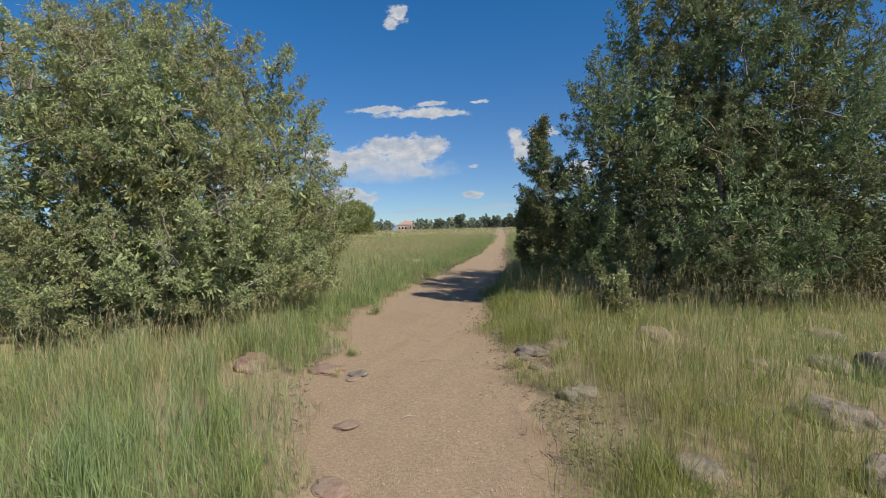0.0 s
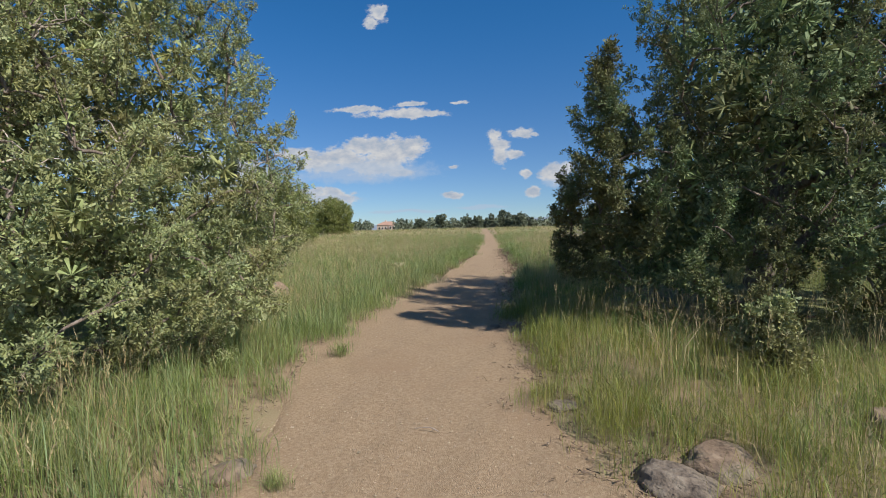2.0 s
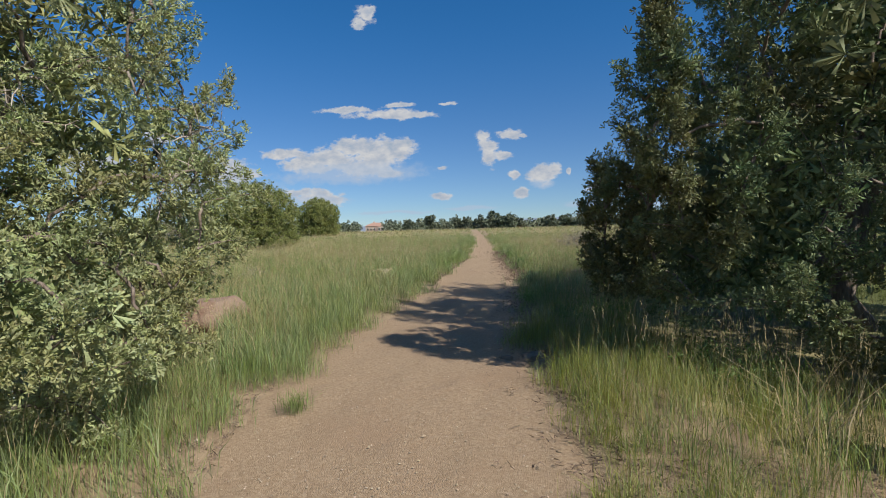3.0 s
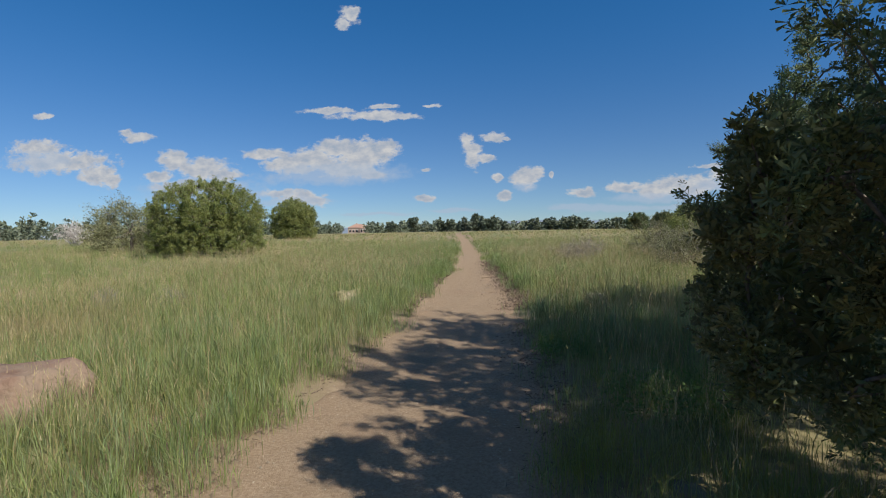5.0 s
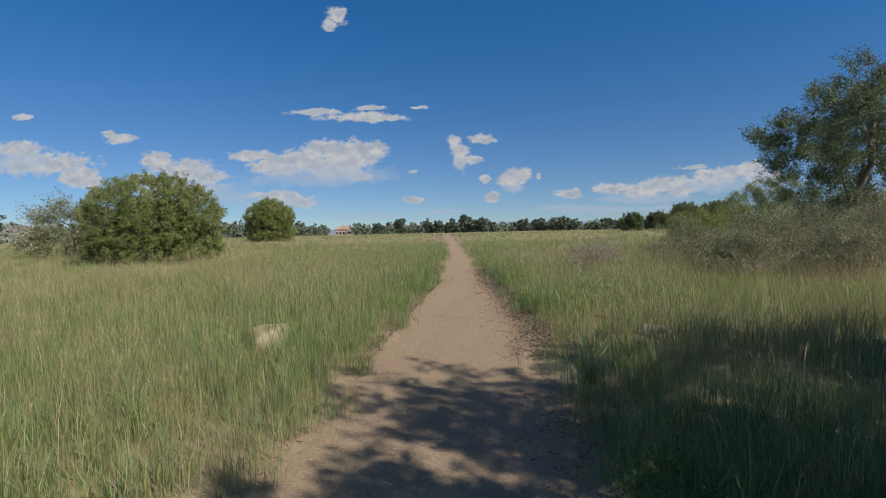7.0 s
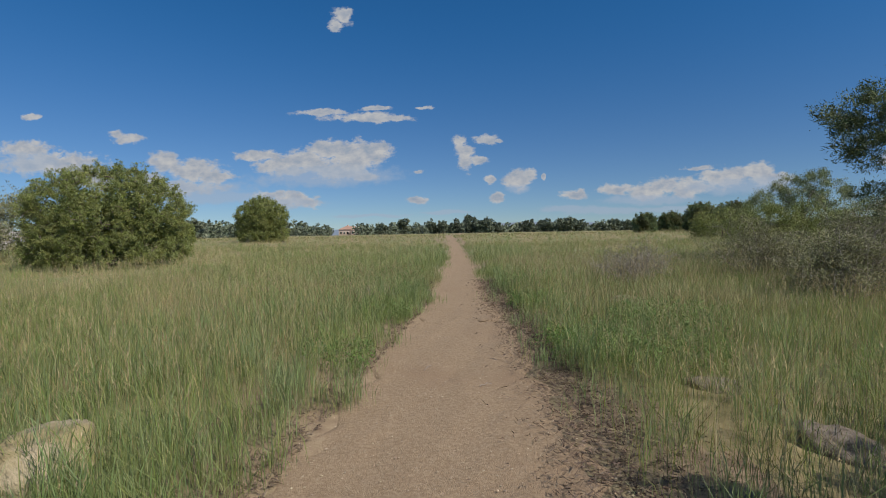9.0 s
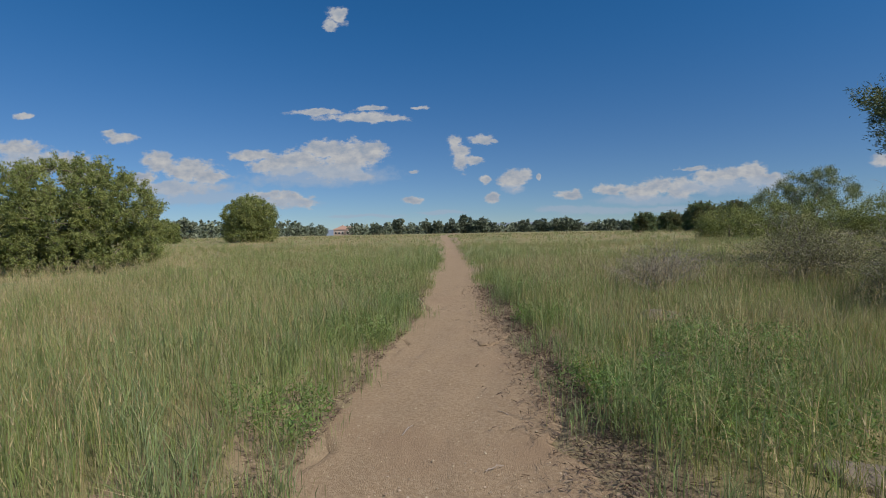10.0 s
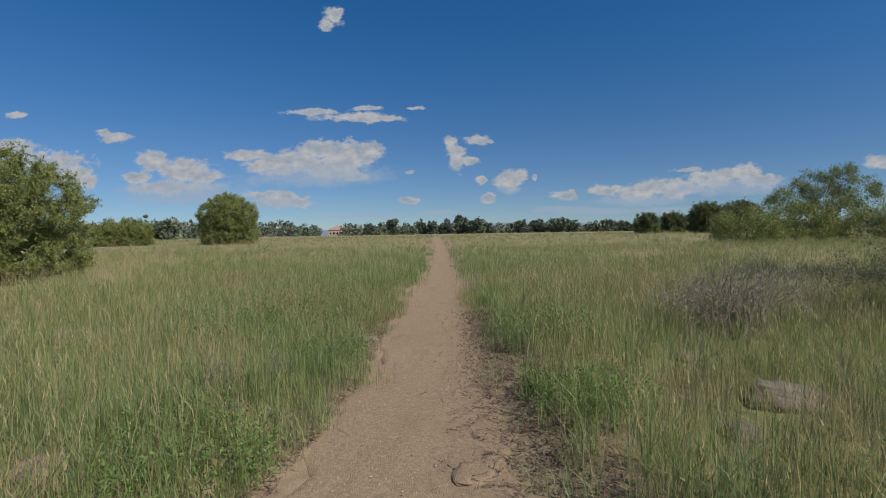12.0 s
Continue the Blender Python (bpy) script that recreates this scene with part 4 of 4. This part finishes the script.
def hip_roof(x0, x1, y0, y1, z0, h, over=0.6):
    bm = bmesh.new()
    x0, x1, y0, y1 = x0 - over, x1 + over, y0 - over, y1 + over
    d = (y1 - y0) / 2
    low = [bm.verts.new(c) for c in ((x0, y0, z0), (x1, y0, z0), (x1, y1, z0), (x0, y1, z0))]
    a, b = bm.verts.new((x0 + d, (y0 + y1) / 2, z0 + h)), bm.verts.new((x1 - d, (y0 + y1) / 2, z0 + h))
    for f in ((low[0], low[1], b, a), (low[1], low[2], b), (low[2], low[3], a, b), (low[3], low[0], a), (low[3], low[2], low[1], low[0])):
        bm.faces.new(f)
    return bm


def build_house(x, y, s):
    z = float(land(x, y))
    root = thing("house", x, y, z, "distant pink stucco house with terracotta hip roof", "house")
    bm = bmesh.new()
    box(bm, -9, 9, -5, 5, -1, 5.2)
    box(bm, 2.5, 8.5, -7.5, -4.9, -1, 4.6)
    part("wall", bm, M_STUCCO, root)
    part("roof", hip_roof(-9, 9, -5, 5, 5.2, 3.0), M_TILE, root, "terracotta tiled roof")
    part("porch_roof", hip_roof(2.5, 8.5, -7.5, -2.0, 4.62, 1.7, 0.4), M_TILE, root, "terracotta tiled roof")
    bm = bmesh.new()
    box(bm, -3, -1.6, 0.5, 1.9, 6.4, 9.2)
    part("chimney", bm, M_STUCCO, root)
    for wx, wy, ww, wh in ((-7, -5.06, 1.6, 2.2), (-4, -5.06, 1.6, 2.2), (-1, -5.06, 1.6, 2.2), (4.1, -7.56, 1.5, 2.6), (7.0, -7.56, 1.5, 2.6)):
        bm = bmesh.new()
        box(bm, wx - ww / 2 - 0.2, wx + ww / 2 + 0.2, wy - 0.05, wy + 0.05, 1.0, 1.3 + wh)
        w = part("window", bm, M_TRIM, root)
        bm = bmesh.new()
        seg = 10
        ring = [(wx - ww / 2, wy - 0.09, 1.2), (wx + ww / 2, wy - 0.09, 1.2)] + [
            (wx + math.cos(a * math.pi / seg) * ww / 2, wy - 0.09, 1.0 + wh - ww / 2 + math.sin(a * math.pi / seg) * ww / 2) for a in range(seg + 1)]
        f = bm.faces.new([bm.verts.new(c) for c in ring])
        bmesh.ops.solidify(bm, geom=[f], thickness=0.03)
        part("pane", bm, M_GLASS, w, "dark window pane")
    root.scale = (s, s, s)


build_house(-124.5, 505, 1.15)


def build_shed(x, y, s):
    root = thing("shed", x, y, float(land(x, y)), "distant low building with teal metal roof", "building")
    bm = bmesh.new()
    box(bm, -8, 8, -4, 4, -1, 3.4)
    part("wall", bm, M_TRIM, root)
    part("roof", hip_roof(-8, 8, -4, 4, 3.4, 2.6), M_TEAL, root, "teal metal roof")
    bm = bmesh.new()
    box(bm, -1.5, 1.5, -4.08, -3.9, -0.5, 2.4)
    part("door", bm, M_GLASS, root)
    root.scale = (s, s, s)


build_shed(-150.0, 400, 1.0)


def build_hills():
    rng = np.random.default_rng(4)
    n = 160
    az = np.linspace(-1.1, 1.1, n)
    h = 14 + 26 * np.maximum(0, np.sin(az * 5 + 0.7)) + 12 * np.sin(az * 13) + np.cumsum(rng.normal(0, 1.6, n)) * 0.4
    h = np.clip(h, 4, 70)
    lo = np.stack([np.sin(az) * 3400, np.cos(az) * 3400, np.full(n, -100.0)], -1)
    hi = np.stack([np.sin(az) * 3900, np.cos(az) * 3900, h - 38], -1)
    back = hi * (1.15, 1.15, 0) + (0, 0, -120)
    v = np.concatenate([lo, hi, back])
    i = np.arange(n - 1)
    t = np.concatenate([np.stack([i, i + 1, i + n + 1], -1), np.stack([i, i + n + 1, i + n], -1),
                        np.stack([i + n, i + n + 1, i + 2 * n + 1], -1), np.stack([i + n, i + 2 * n + 1, i + 2 * n], -1)])
    tagged(new("backdrop_hills", tri_mesh("backdrop_hills", v, t, M_HILL, True)), "low hills on the horizon with blue haze painted into their colour", "hills", kind="structure")


build_hills()

# ---- rocks ----
TAN, GREY, RED, YELLOW, BED = M_ROCK_TAN, M_ROCK_GREY, M_ROCK_RED, M_ROCK_YELLOW, M_PATH
ROCKS_NEAR = [(1.8, 4.2, 0.15, TAN, 0.8), (2.78, 4.0, 0.12, GREY, 0.8), (2.32, 2.95, 0.16, TAN, 0.8), (3.5, 3.85, 0.22, GREY, 0.8), (3.35, 2.95, 0.26, GREY, 0.8),
              (4.7, 6.2, 0.22, TAN, 0.6), (4.1, 5.05, 0.22, GREY, 0.7), (1.47, 5.0, 0.09, TAN, 0.6), (1.36, 5.3, 0.08, GREY, 0.7), (3.45, 4.9, 0.14, TAN, 0.7),
              (4.55, 4.75, 0.42, GREY, 0.9), (0.24, 2.66, 0.12, RED, 0.22), (0.02, 3.5, 0.09, RED, 0.2), (-0.32, 4.55, 0.07, RED, 0.25),
              (-1.45, 4.72, 0.25, RED, 0.6), (-0.7, 4.8, 0.2, RED, 0.35), (-0.33, 4.72, 0.1, GREY, 0.25), (-0.95, 5.45, 0.14, TAN, 0.5)]
ROCKS_PATH = [(1.4, 5.55, 0.19, GREY, 0.6), (0.98, 6.55, 0.11, GREY, 0.4), (1.72, 5.75, 0.2, TAN, 0.6), (2.8, 6.0, 0.22, TAN, 0.7), (1.2, 9.5, 0.13, TAN, 0.7),
              (0.42, 9.2, 0.055, GREY, 0.7), (0.68, 9.25, 0.14, TAN, 0.35), 
              (0.28, 20.0, 0.14, BED, 0.25), (-2.0, 19.75, 0.22, RED, 0.8), (2.55, 20.9, 0.26, GREY, 0.7), (2.0, 20.4, 0.13, GREY, 0.7), (2.2, 15.8, 0.22, GREY, 0.7),
              (2.0, 16.9, 0.2, GREY, 0.6), (-4.4, 22.9, 0.26, TAN, 0.7), (3.0, 8.75, 0.16, GREY, 0.5), (1.9, 19.0, 0.14, GREY, 0.6),
              (2.4, 22.0, 0.16, TAN, 0.8), (-0.9, 23.1, 0.12, TAN, 0.5), (-1.5, 20.8, 0.12, GREY, 0.6)]
KIND = {BED: "worn tan bedrock bump set flush in the path", TAN: "weathered tan granite rock half buried in grass", GREY: "grey lichened granite rock bedded in the ground", RED: "reddish-brown granite rock bedded in sand"}
for k, (rx, ry, rs, rm, rf) in enumerate(ROCKS_NEAR + ROCKS_PATH):
    rock(rx, ry, rs * 0.85, rm, KIND[rm], rf, 0.75 if rm is BED else 0.4, k + 1, k * 47)
rock(-3.45, 10.45, 0.38, RED, "large pinkish-brown boulder in the meadow grass", 0.95, 0.15, 91, 25)
rock(-2.28, 15.42, 0.27, YELLOW, "rounded boulder with yellow lichen in the grass", 1.0, 0.2, 92, 10)

# ---- fallen twigs on the path ----
for k, (tx, ty, tl, ta) in enumerate([(0.35, 5.2, 0.30, 8), (-0.2, 5.1, 0.14, 50), (0.05, 6.1, 0.16, 170), (0.2, 17.1, 0.12, 30), (-0.35, 17.6, 0.16, 70), (0.45, 3.7, 0.12, 20),
                                      (0.3, 17.9, 0.10, 140), (0.1, 21.4, 0.12, 75)]):
    rng_t = np.random.default_rng(300 + k)
    ln = bent(rng_t, (-tl / 2, 0, 0.004), (tl / 2, 0, 0.006), 0.18, 7)
    v, t = join([tube(ln, 0.0035, 0.002, 5), tube(bent(rng_t, ln[3], ln[3] + np.array([tl * 0.2, tl * 0.15, 0.004]), 0.2, 4), 0.002, 0.001, 4)])
    tw = new("fallen_twig", tri_mesh("fallen_twig", v, t, M_TWIG, True))
    tw.matrix_world = pose(tx, ty, float(land(tx, ty)) * 0.8 - 0.006, 0, 0, ta)
    tagged(tw, "thin dry twig lying on the footpath", "twig", "twigs on the path")


# ---- grass ----
def blades(rng, x, y, h, w, lean, segs=2):
    """Bent, tapering grass blades rooted at (x, y)."""
    n = len(x)
    a = rng.uniform(0, 2 * math.pi, n)
    d = np.stack([np.cos(a), np.sin(a), np.zeros(n)], -1)
    side = np.stack([-d[:, 1], d[:, 0], np.zeros(n)], -1)
    turn = rng.uniform(-1.2, 1.2, n)[:, None]
    side = unit(side * np.cos(turn) + d * np.sin(turn))
    root = np.stack([x, y, land(x, y) - 0.01], -1)
    up = np.array([0, 0, 1.0])
    h, w, lean = h[:, None], w[:, None], lean[:, None]
    if segs == 1:
        tip = root + up * h + d * lean * h
        v = np.stack([root - side * w / 2, root + side * w / 2, tip], 1)
        t = np.arange(n * 3).reshape(-1, 3)
        return v.reshape(-1, 3), t
    mid = root + up * h * 0.55 + d * lean * h * 0.26
    tip = root + up * h * (1 - 0.3 * lean) + d * lean * h
    v = np.stack([root, mid - side * w / 2, mid + side * w / 2, tip], 1)
    b = (np.arange(n) * 4)[:, None]
    t = np.concatenate([b + [0, 2, 1], b + [1, 2, 3]])
    return v.reshape(-1, 3), t


def patchy(x, y, s, seed):
    """Smooth values from 0 to 1 that vary over s metres."""
    o = seed * 1.37
    v = np.sin(x / s * 1.7 + o) * np.cos(y / s * 1.3 - o) + 0.6 * np.sin((x + y) / s * 2.9 + o * 2) + 0.5 * np.sin((x - 0.6 * y) / s * 4.7 - o) \
        + 0.35 * np.sin(x / s * 9.1 + y / s * 7.7 + o * 3)
    return 1 / (1 + np.exp(-1.6 * v))


def in_sight(x, y):
    """The part of the meadow that the walk looks over; the rest stays sparse."""
    return (np.abs(x - 0.6) < 1.12 * (y + 1.0) + 0.6) | (np.sin(x * 91.7 + y * 57.3) > 0.8)


TREES_AT = [(-4.2, 6.6, 2.0), (4.3, 10.2, 2.4)]


def spread(rng, n, x0, x1, y0, y1, clump=0.05, per=14):
    """Roots gathered in tufts."""
    k = max(1, n // per)
    cx, cy = rng.uniform(x0, x1, k), rng.uniform(y0, y1, k)
    x = np.repeat(cx, per) + rng.normal(0, clump, k * per)
    y = np.repeat(cy, per) + rng.normal(0, clump, k * per)
    tuft = np.repeat(rng.random(k), per)
    return x, y, tuft


# bare sandy ground beside the start of the path
def bare(x, y):
    sand = np.clip(1.5 - np.hypot((x + 0.95) / 0.95, (y - 3.75) / 1.1), 0, 1)
    stony = np.clip(1.3 - np.hypot((x - 1.65) / 0.5, (y - 4.6) / 1.6), 0, 1) * (patchy(x, y, 0.45, 4) > 0.4)
    return np.clip(np.maximum(sand * (patchy(x, y, 0.5, 8) > 0.35) * 0.88, stony * 0.9), 0, 1)


def shelf(x, y, off):
    """Little grows on the trampled, littered strip along the far part of the path's sunny edge."""
    strip = (x > 0) & (y > 13.5) & (y < 25)
    gaps = np.clip(patchy(x, y, 0.55, 11) * 2.2 - 0.25, 0.08, 1)
    return np.where(strip, np.clip((off - 0.12) / 0.45, 0.06, 1) * np.where(off < 2.6, gaps, 1.0), 1.0)


def grow(name, label, mat, seed, areas, height, width, lean, thin, segs=2, per=14, clump=0.05, edge=0.0, category="grass"):
    rng = np.random.default_rng(seed)
    pieces = []
    for n, x0, x1, y0, y1, hk, wk in areas:
        x, y, tuft = spread(rng, n, x0, x1, y0, y1, clump * (wk ** 0.5), per)
        off = off_trail(x, y)
        ragged = 0.16 * np.sin(y * 2.7) * np.sin(y * 1.1 + x) + 0.10 * np.sin(y * 6.3 + 1) + 0.07 * rng.normal(0, 1, len(x))
        keep = (off > edge + ragged) & in_sight(x, y) & (rng.random(len(x)) > bare(x, y)) & (rng.random(len(x)) < thin(x, y, off, tuft))
        for tx, ty, tr in TREES_AT:
            keep &= (np.hypot(x - tx, y - ty) > tr) | (rng.random(len(x)) < 0.10)
        for rx, ry, rs, *_ in ROCKS_NEAR + ROCKS_PATH + [(-3.35, 10.15, 0.42), (-3.05, 9.55, 0.36), (-2.15, 15.05, 0.22)]:
            keep &= np.hypot(x - rx, (y - ry + rs * 0.5) / 1.3) > rs * 0.9
        x, y, tuft, off = x[keep], y[keep], tuft[keep], off[keep]
        grade = np.clip(0.6 + off / 0.8, 0.6, 1.0)
        h = height * hk * rng.uniform(0.55, 1.15, len(x)) * (0.52 + 0.75 * tuft) * grade
        w = width * wk * rng.uniform(0.7, 1.3, len(x))
        ln = np.abs(rng.normal(lean, lean * 0.7, len(x)))
        pieces.append(blades(rng, x, y, h, w, ln, segs if wk < 1.75 and hk > 0.65 and y1 < 40 else 1))
    v, t = join(pieces)
    tagged(new(name, tri_mesh(name, v, t, mat)), label, category, kind="stuff")


NEAR = [(165000, -7, 0.5, 2, 13, 0.9, 1.05), (140000, -8, 0.3, 13, 27, 1.0, 1.0), (100000, 0.2, 6.5, 2, 14, 0.72, 1.0), (140000, 0.2, 8, 14, 27, 1.0, 1.0)]
MID = [(60000, -18, -7, 5, 24, 1.0, 1.8), (45000, 6.5, 18, 8, 26, 1.0, 1.8), (50000, -9, 9, 25, 33, 1.0, 1.5), (140000, -30, 24, 24, 45, 0.95, 2.0)]
BEHIND = [(14000, -14, 14, -12, 2, 0.9, 2.4)]
FAR = [(95000, -62, 55, 40, 86, 0.85, 3.4), (30000, -45, -18, 12, 44, 0.9, 2.8), (20000, 18, 45, 18, 44, 0.9, 2.8)]

grow("green_grass", "tall green meadow grass", M_GRASS, 101, NEAR + MID + FAR + BEHIND, 0.41, 0.0041, 0.30,
     lambda x, y, off, tuft: (0.45 + 0.55 * patchy(x, y, 2.2, 1)) * shelf(x, y, off), per=22, clump=0.05, edge=0.02)
grow("wheatgrass", "bluish-green wheatgrass tufts along the path", M_GRASS_BLUE, 102,
     [(100000, -4.8, 0.3, 2, 12, 1.0, 1.0), (95000, -5, 0.2, 12, 25, 1.0, 1.1), (50000, 0.2, 4, 12, 25, 1.0, 1.1), (45000, -5, 4, 24, 40, 0.95, 1.7)], 0.47, 0.0047, 0.26,
     lambda x, y, off, tuft: (tuft < 0.75) * np.clip(1.3 - off / 3.5, 0.1, 1) * patchy(x, y, 1.3, 2), per=40, clump=0.06, edge=0.05)
grow("yellow_grass", "fine yellow-green grass at the path's edge", M_GRASS_YELLOW, 103,
     [(130000, 0.3, 4.8, 2, 10.5, 0.95, 0.9), (22000, 0.3, 4, 10.5, 25, 1.0, 1.0), (16000, -4, 0.3, 2, 12, 0.6, 0.8)], 0.34, 0.0034, 0.34,
     lambda x, y, off, tuft: np.clip(1.15 - off / 2.2, 0.08, 1) * np.clip(patchy(x, y, 0.7, 5) * 1.5 - 0.05, 0.1, 1) * shelf(x, y, off), per=24, clump=0.09, edge=0.0)
grow("dry_grass", "dry straw-coloured seeding grass stalks", M_STRAW, 104,
     [(15000, 0.8, 7, 2, 14, 1.05, 0.75), (42000, 0.8, 9, 14, 28, 1.1, 0.85), (50000, -9, -0.8, 3, 25, 1.05, 0.8), (95000, -28, 24, 24, 44, 0.95, 1.3), (95000, -62, 55, 44, 86, 0.85, 2.6)],
     0.52, 0.0032, 0.42, lambda x, y, off, tuft: (0.15 + 0.85 * patchy(x, y, 3.0, 7)) * np.clip(0.1 + off / 1.2, 0, 1), per=8, clump=0.09, edge=0.2)


def seed_heads():
    rng = np.random.default_rng(105)
    pieces = []
    for n, x0, x1, y0, y1 in ((15000, -9, -0.8, 3, 26), (19000, 0.9, 9, 3, 26)):
        x, y = rng.uniform(x0, x1, n), rng.uniform(y0, y1, n)
        off = off_trail(x, y)
        keep = (off > 0.35) & in_sight(x, y) & (rng.random(n) < 0.2 + 0.8 * patchy(x, y, 2.4, 7))
        for tx, ty, tr in TREES_AT:
            keep &= np.hypot(x - tx, y - ty) > tr
        x, y = x[keep], y[keep]
        m = len(x)
        h = rng.uniform(0.42, 0.72, m)
        a = rng.uniform(0, 6.28, m)
        lean = np.abs(rng.normal(0.2, 0.12, m))
        d = np.stack([np.cos(a) * lean, np.sin(a) * lean, np.ones(m)], -1)
        root = np.stack([x, y, land(x, y)], -1)
        top = root + d * h[:, None]
        side = unit(np.cross(d, rng.normal(0, 1, (m, 3))))
        v = np.stack([root - side * 0.0011, root + side * 0.0011, top], 1).reshape(-1, 3)
        pieces.append((v, np.arange(m * 3).reshape(-1, 3)))
        k = 5
        c = np.repeat(root, k, 0) + np.repeat(d * h[:, None], k, 0) * np.tile(np.linspace(0.84, 1.0, k), m)[:, None]
        dd = unit(np.repeat(d, k, 0) + rng.normal(0, 0.22, (m * k, 3)))
        s2 = unit(np.cross(dd, rng.normal(0, 1, (m * k, 3))))
        v = np.stack([c - s2 * 0.0024, c + s2 * 0.0024, c + dd * 0.035], 1).reshape(-1, 3)
        pieces.append((v, np.arange(m * k * 3).reshape(-1, 3)))
    tagged(new("seed_heads", tri_mesh("seed_heads", *join(pieces), M_STRAW)), "slender straw-coloured grass seed heads", "grass", kind="stuff")


seed_heads()


def litter():
    """Brown dead leaves and bits of stalk along the shaded edge of the path."""
    rng = np.random.default_rng(107)
    n = 15000
    y = np.concatenate([rng.uniform(15, 25, n * 3 // 4), rng.uniform(3, 14, n - n * 3 // 4)])
    l, r = trail_edges(y)
    x = r + rng.normal(0.2, 0.22, n)
    x = np.where(rng.random(n) < 0.2, l - np.abs(rng.normal(0, 0.2, n)), x)
    p = np.stack([x, y, np.maximum(land(x, y), land(x, y) * 0.8 + 0.008) + 0.006], -1)
    v, t = leaf_tris(rng, p, rng.normal(0, 1, (n, 3)) * (1, 1, 0.12), 3, 0.012, 0.045, 0.007, 1.6)
    v = v.reshape(-1, 3, 3)
    v[:, :, 2] = np.maximum(v[:, :, 2], land(v[:, :, 0], v[:, :, 1]) * 0.8 + 0.004)
    tagged(new("leaf_litter", tri_mesh("leaf_litter", v.reshape(-1, 3), t, M_LITTER)), "brown dead stalks and leaf litter by the path", "litter", kind="stuff")


litter()


def weeds():
    rng = np.random.default_rng(106)
    pts, dirs = [], []
    for cx, cy, r, n, h in ((-2.2, 23.4, 1.3, 260, 0.45), (-1.3, 19.9, 0.5, 90, 0.28), (1.15, 20.9, 0.5, 120, 0.26), (1.3, 18.4, 0.5, 90, 0.24), (1.7, 17.7, 0.8, 260, 0.3), (2.4, 18.8, 0.7, 200, 0.34), (1.2, 22.8, 0.6, 130, 0.32), (-1.2, 17.6, 0.4, 60, 0.25),
                            (1.5, 10.6, 0.5, 110, 0.25), (1.1, 12.3, 0.4, 80, 0.2), (2.1, 8.6, 0.6, 90, 0.25), (-1.0, 22.0, 0.4, 70, 0.3)):
        a, rr = rng.uniform(0, 6.28, n), r * np.sqrt(rng.random(n))
        x, y = cx + np.cos(a) * rr, cy + np.sin(a) * rr
        ok = off_trail(x, y) > 0.03
        x, y = x[ok], y[ok]
        z0 = land(x, y)
        for s in np.linspace(0.25, 1, 6):
            pts.append(np.stack([x, y, z0 + s * h * rng.uniform(0.6, 1.1, len(x))], -1))
            dirs.append(unit(rng.normal(0, 1, (len(x), 3)) + (0, 0, 0.4)))
    v, t = leaf_tris(rng, np.concatenate(pts), np.concatenate(dirs), 5, 0.025, 0.034, 0.012)
    tagged(new("weeds", tri_mesh("weeds", v, t, M_WEED)), "low leafy green weeds along the path", "weeds", kind="stuff")


weeds()


def grass_tuft(x, y, n, h, spread_r, mat, label, seed, width=0.006, lean=0.55):
    rng = np.random.default_rng(seed)
    v, t = blades(rng, rng.normal(0, spread_r, n) + x, rng.normal(0, spread_r, n) + y, h * rng.uniform(0.5, 1.1, n), width * rng.uniform(0.7, 1.3, n),
                  np.abs(rng.normal(lean, 0.25, n)))
    z = float(land(x, y))
    v = v - np.array([x, y, z])
    ob = new("grass_tuft", tri_mesh("grass_tuft", v, t, mat))
    ob.location = (x, y, z)
    tagged(ob, label, "grass tuft")


grass_tuft(-1.12, 7.8, 160, 0.20, 0.05, M_GRASS, "small green grass tuft growing in the path's gravel", 401, 0.004)
grass_tuft(-0.62, 5.35, 200, 0.12, 0.035, M_GRASS, "short dense green grass tuft on the path's edge", 402, 0.003)
grass_tuft(-0.5, 4.6, 50, 0.16, 0.03, M_GRASS_YELLOW, "thin yellowing grass tuft in the gravel", 403, 0.003)
grass_tuft(0.98, 14.0, 90, 0.46, 0.05, M_GRASS_BLUE, "tall arching broad-bladed grass clump by the path", 404, 0.013, 0.5)
grass_tuft(-1.0, 14.6, 90, 0.28, 0.05, M_GRASS, "green grass tuft at the path's edge", 405, 0.005)
grass_tuft(1.25, 5.0, 120, 0.18, 0.06, M_GRASS_YELLOW, "yellow-green grass tuft among rocks", 406, 0.004)
grass_tuft(1.75, 6.9, 60, 0.75, 0.12, M_STRAW, "tall dry grass stalks leaning over the path's edge", 407, 0.004, 0.4)
grass_tuft(2.6, 4.7, 80, 0.8, 0.25, M_STRAW, "tall dry grass stalks leaning among rocks", 408, 0.004, 0.6)
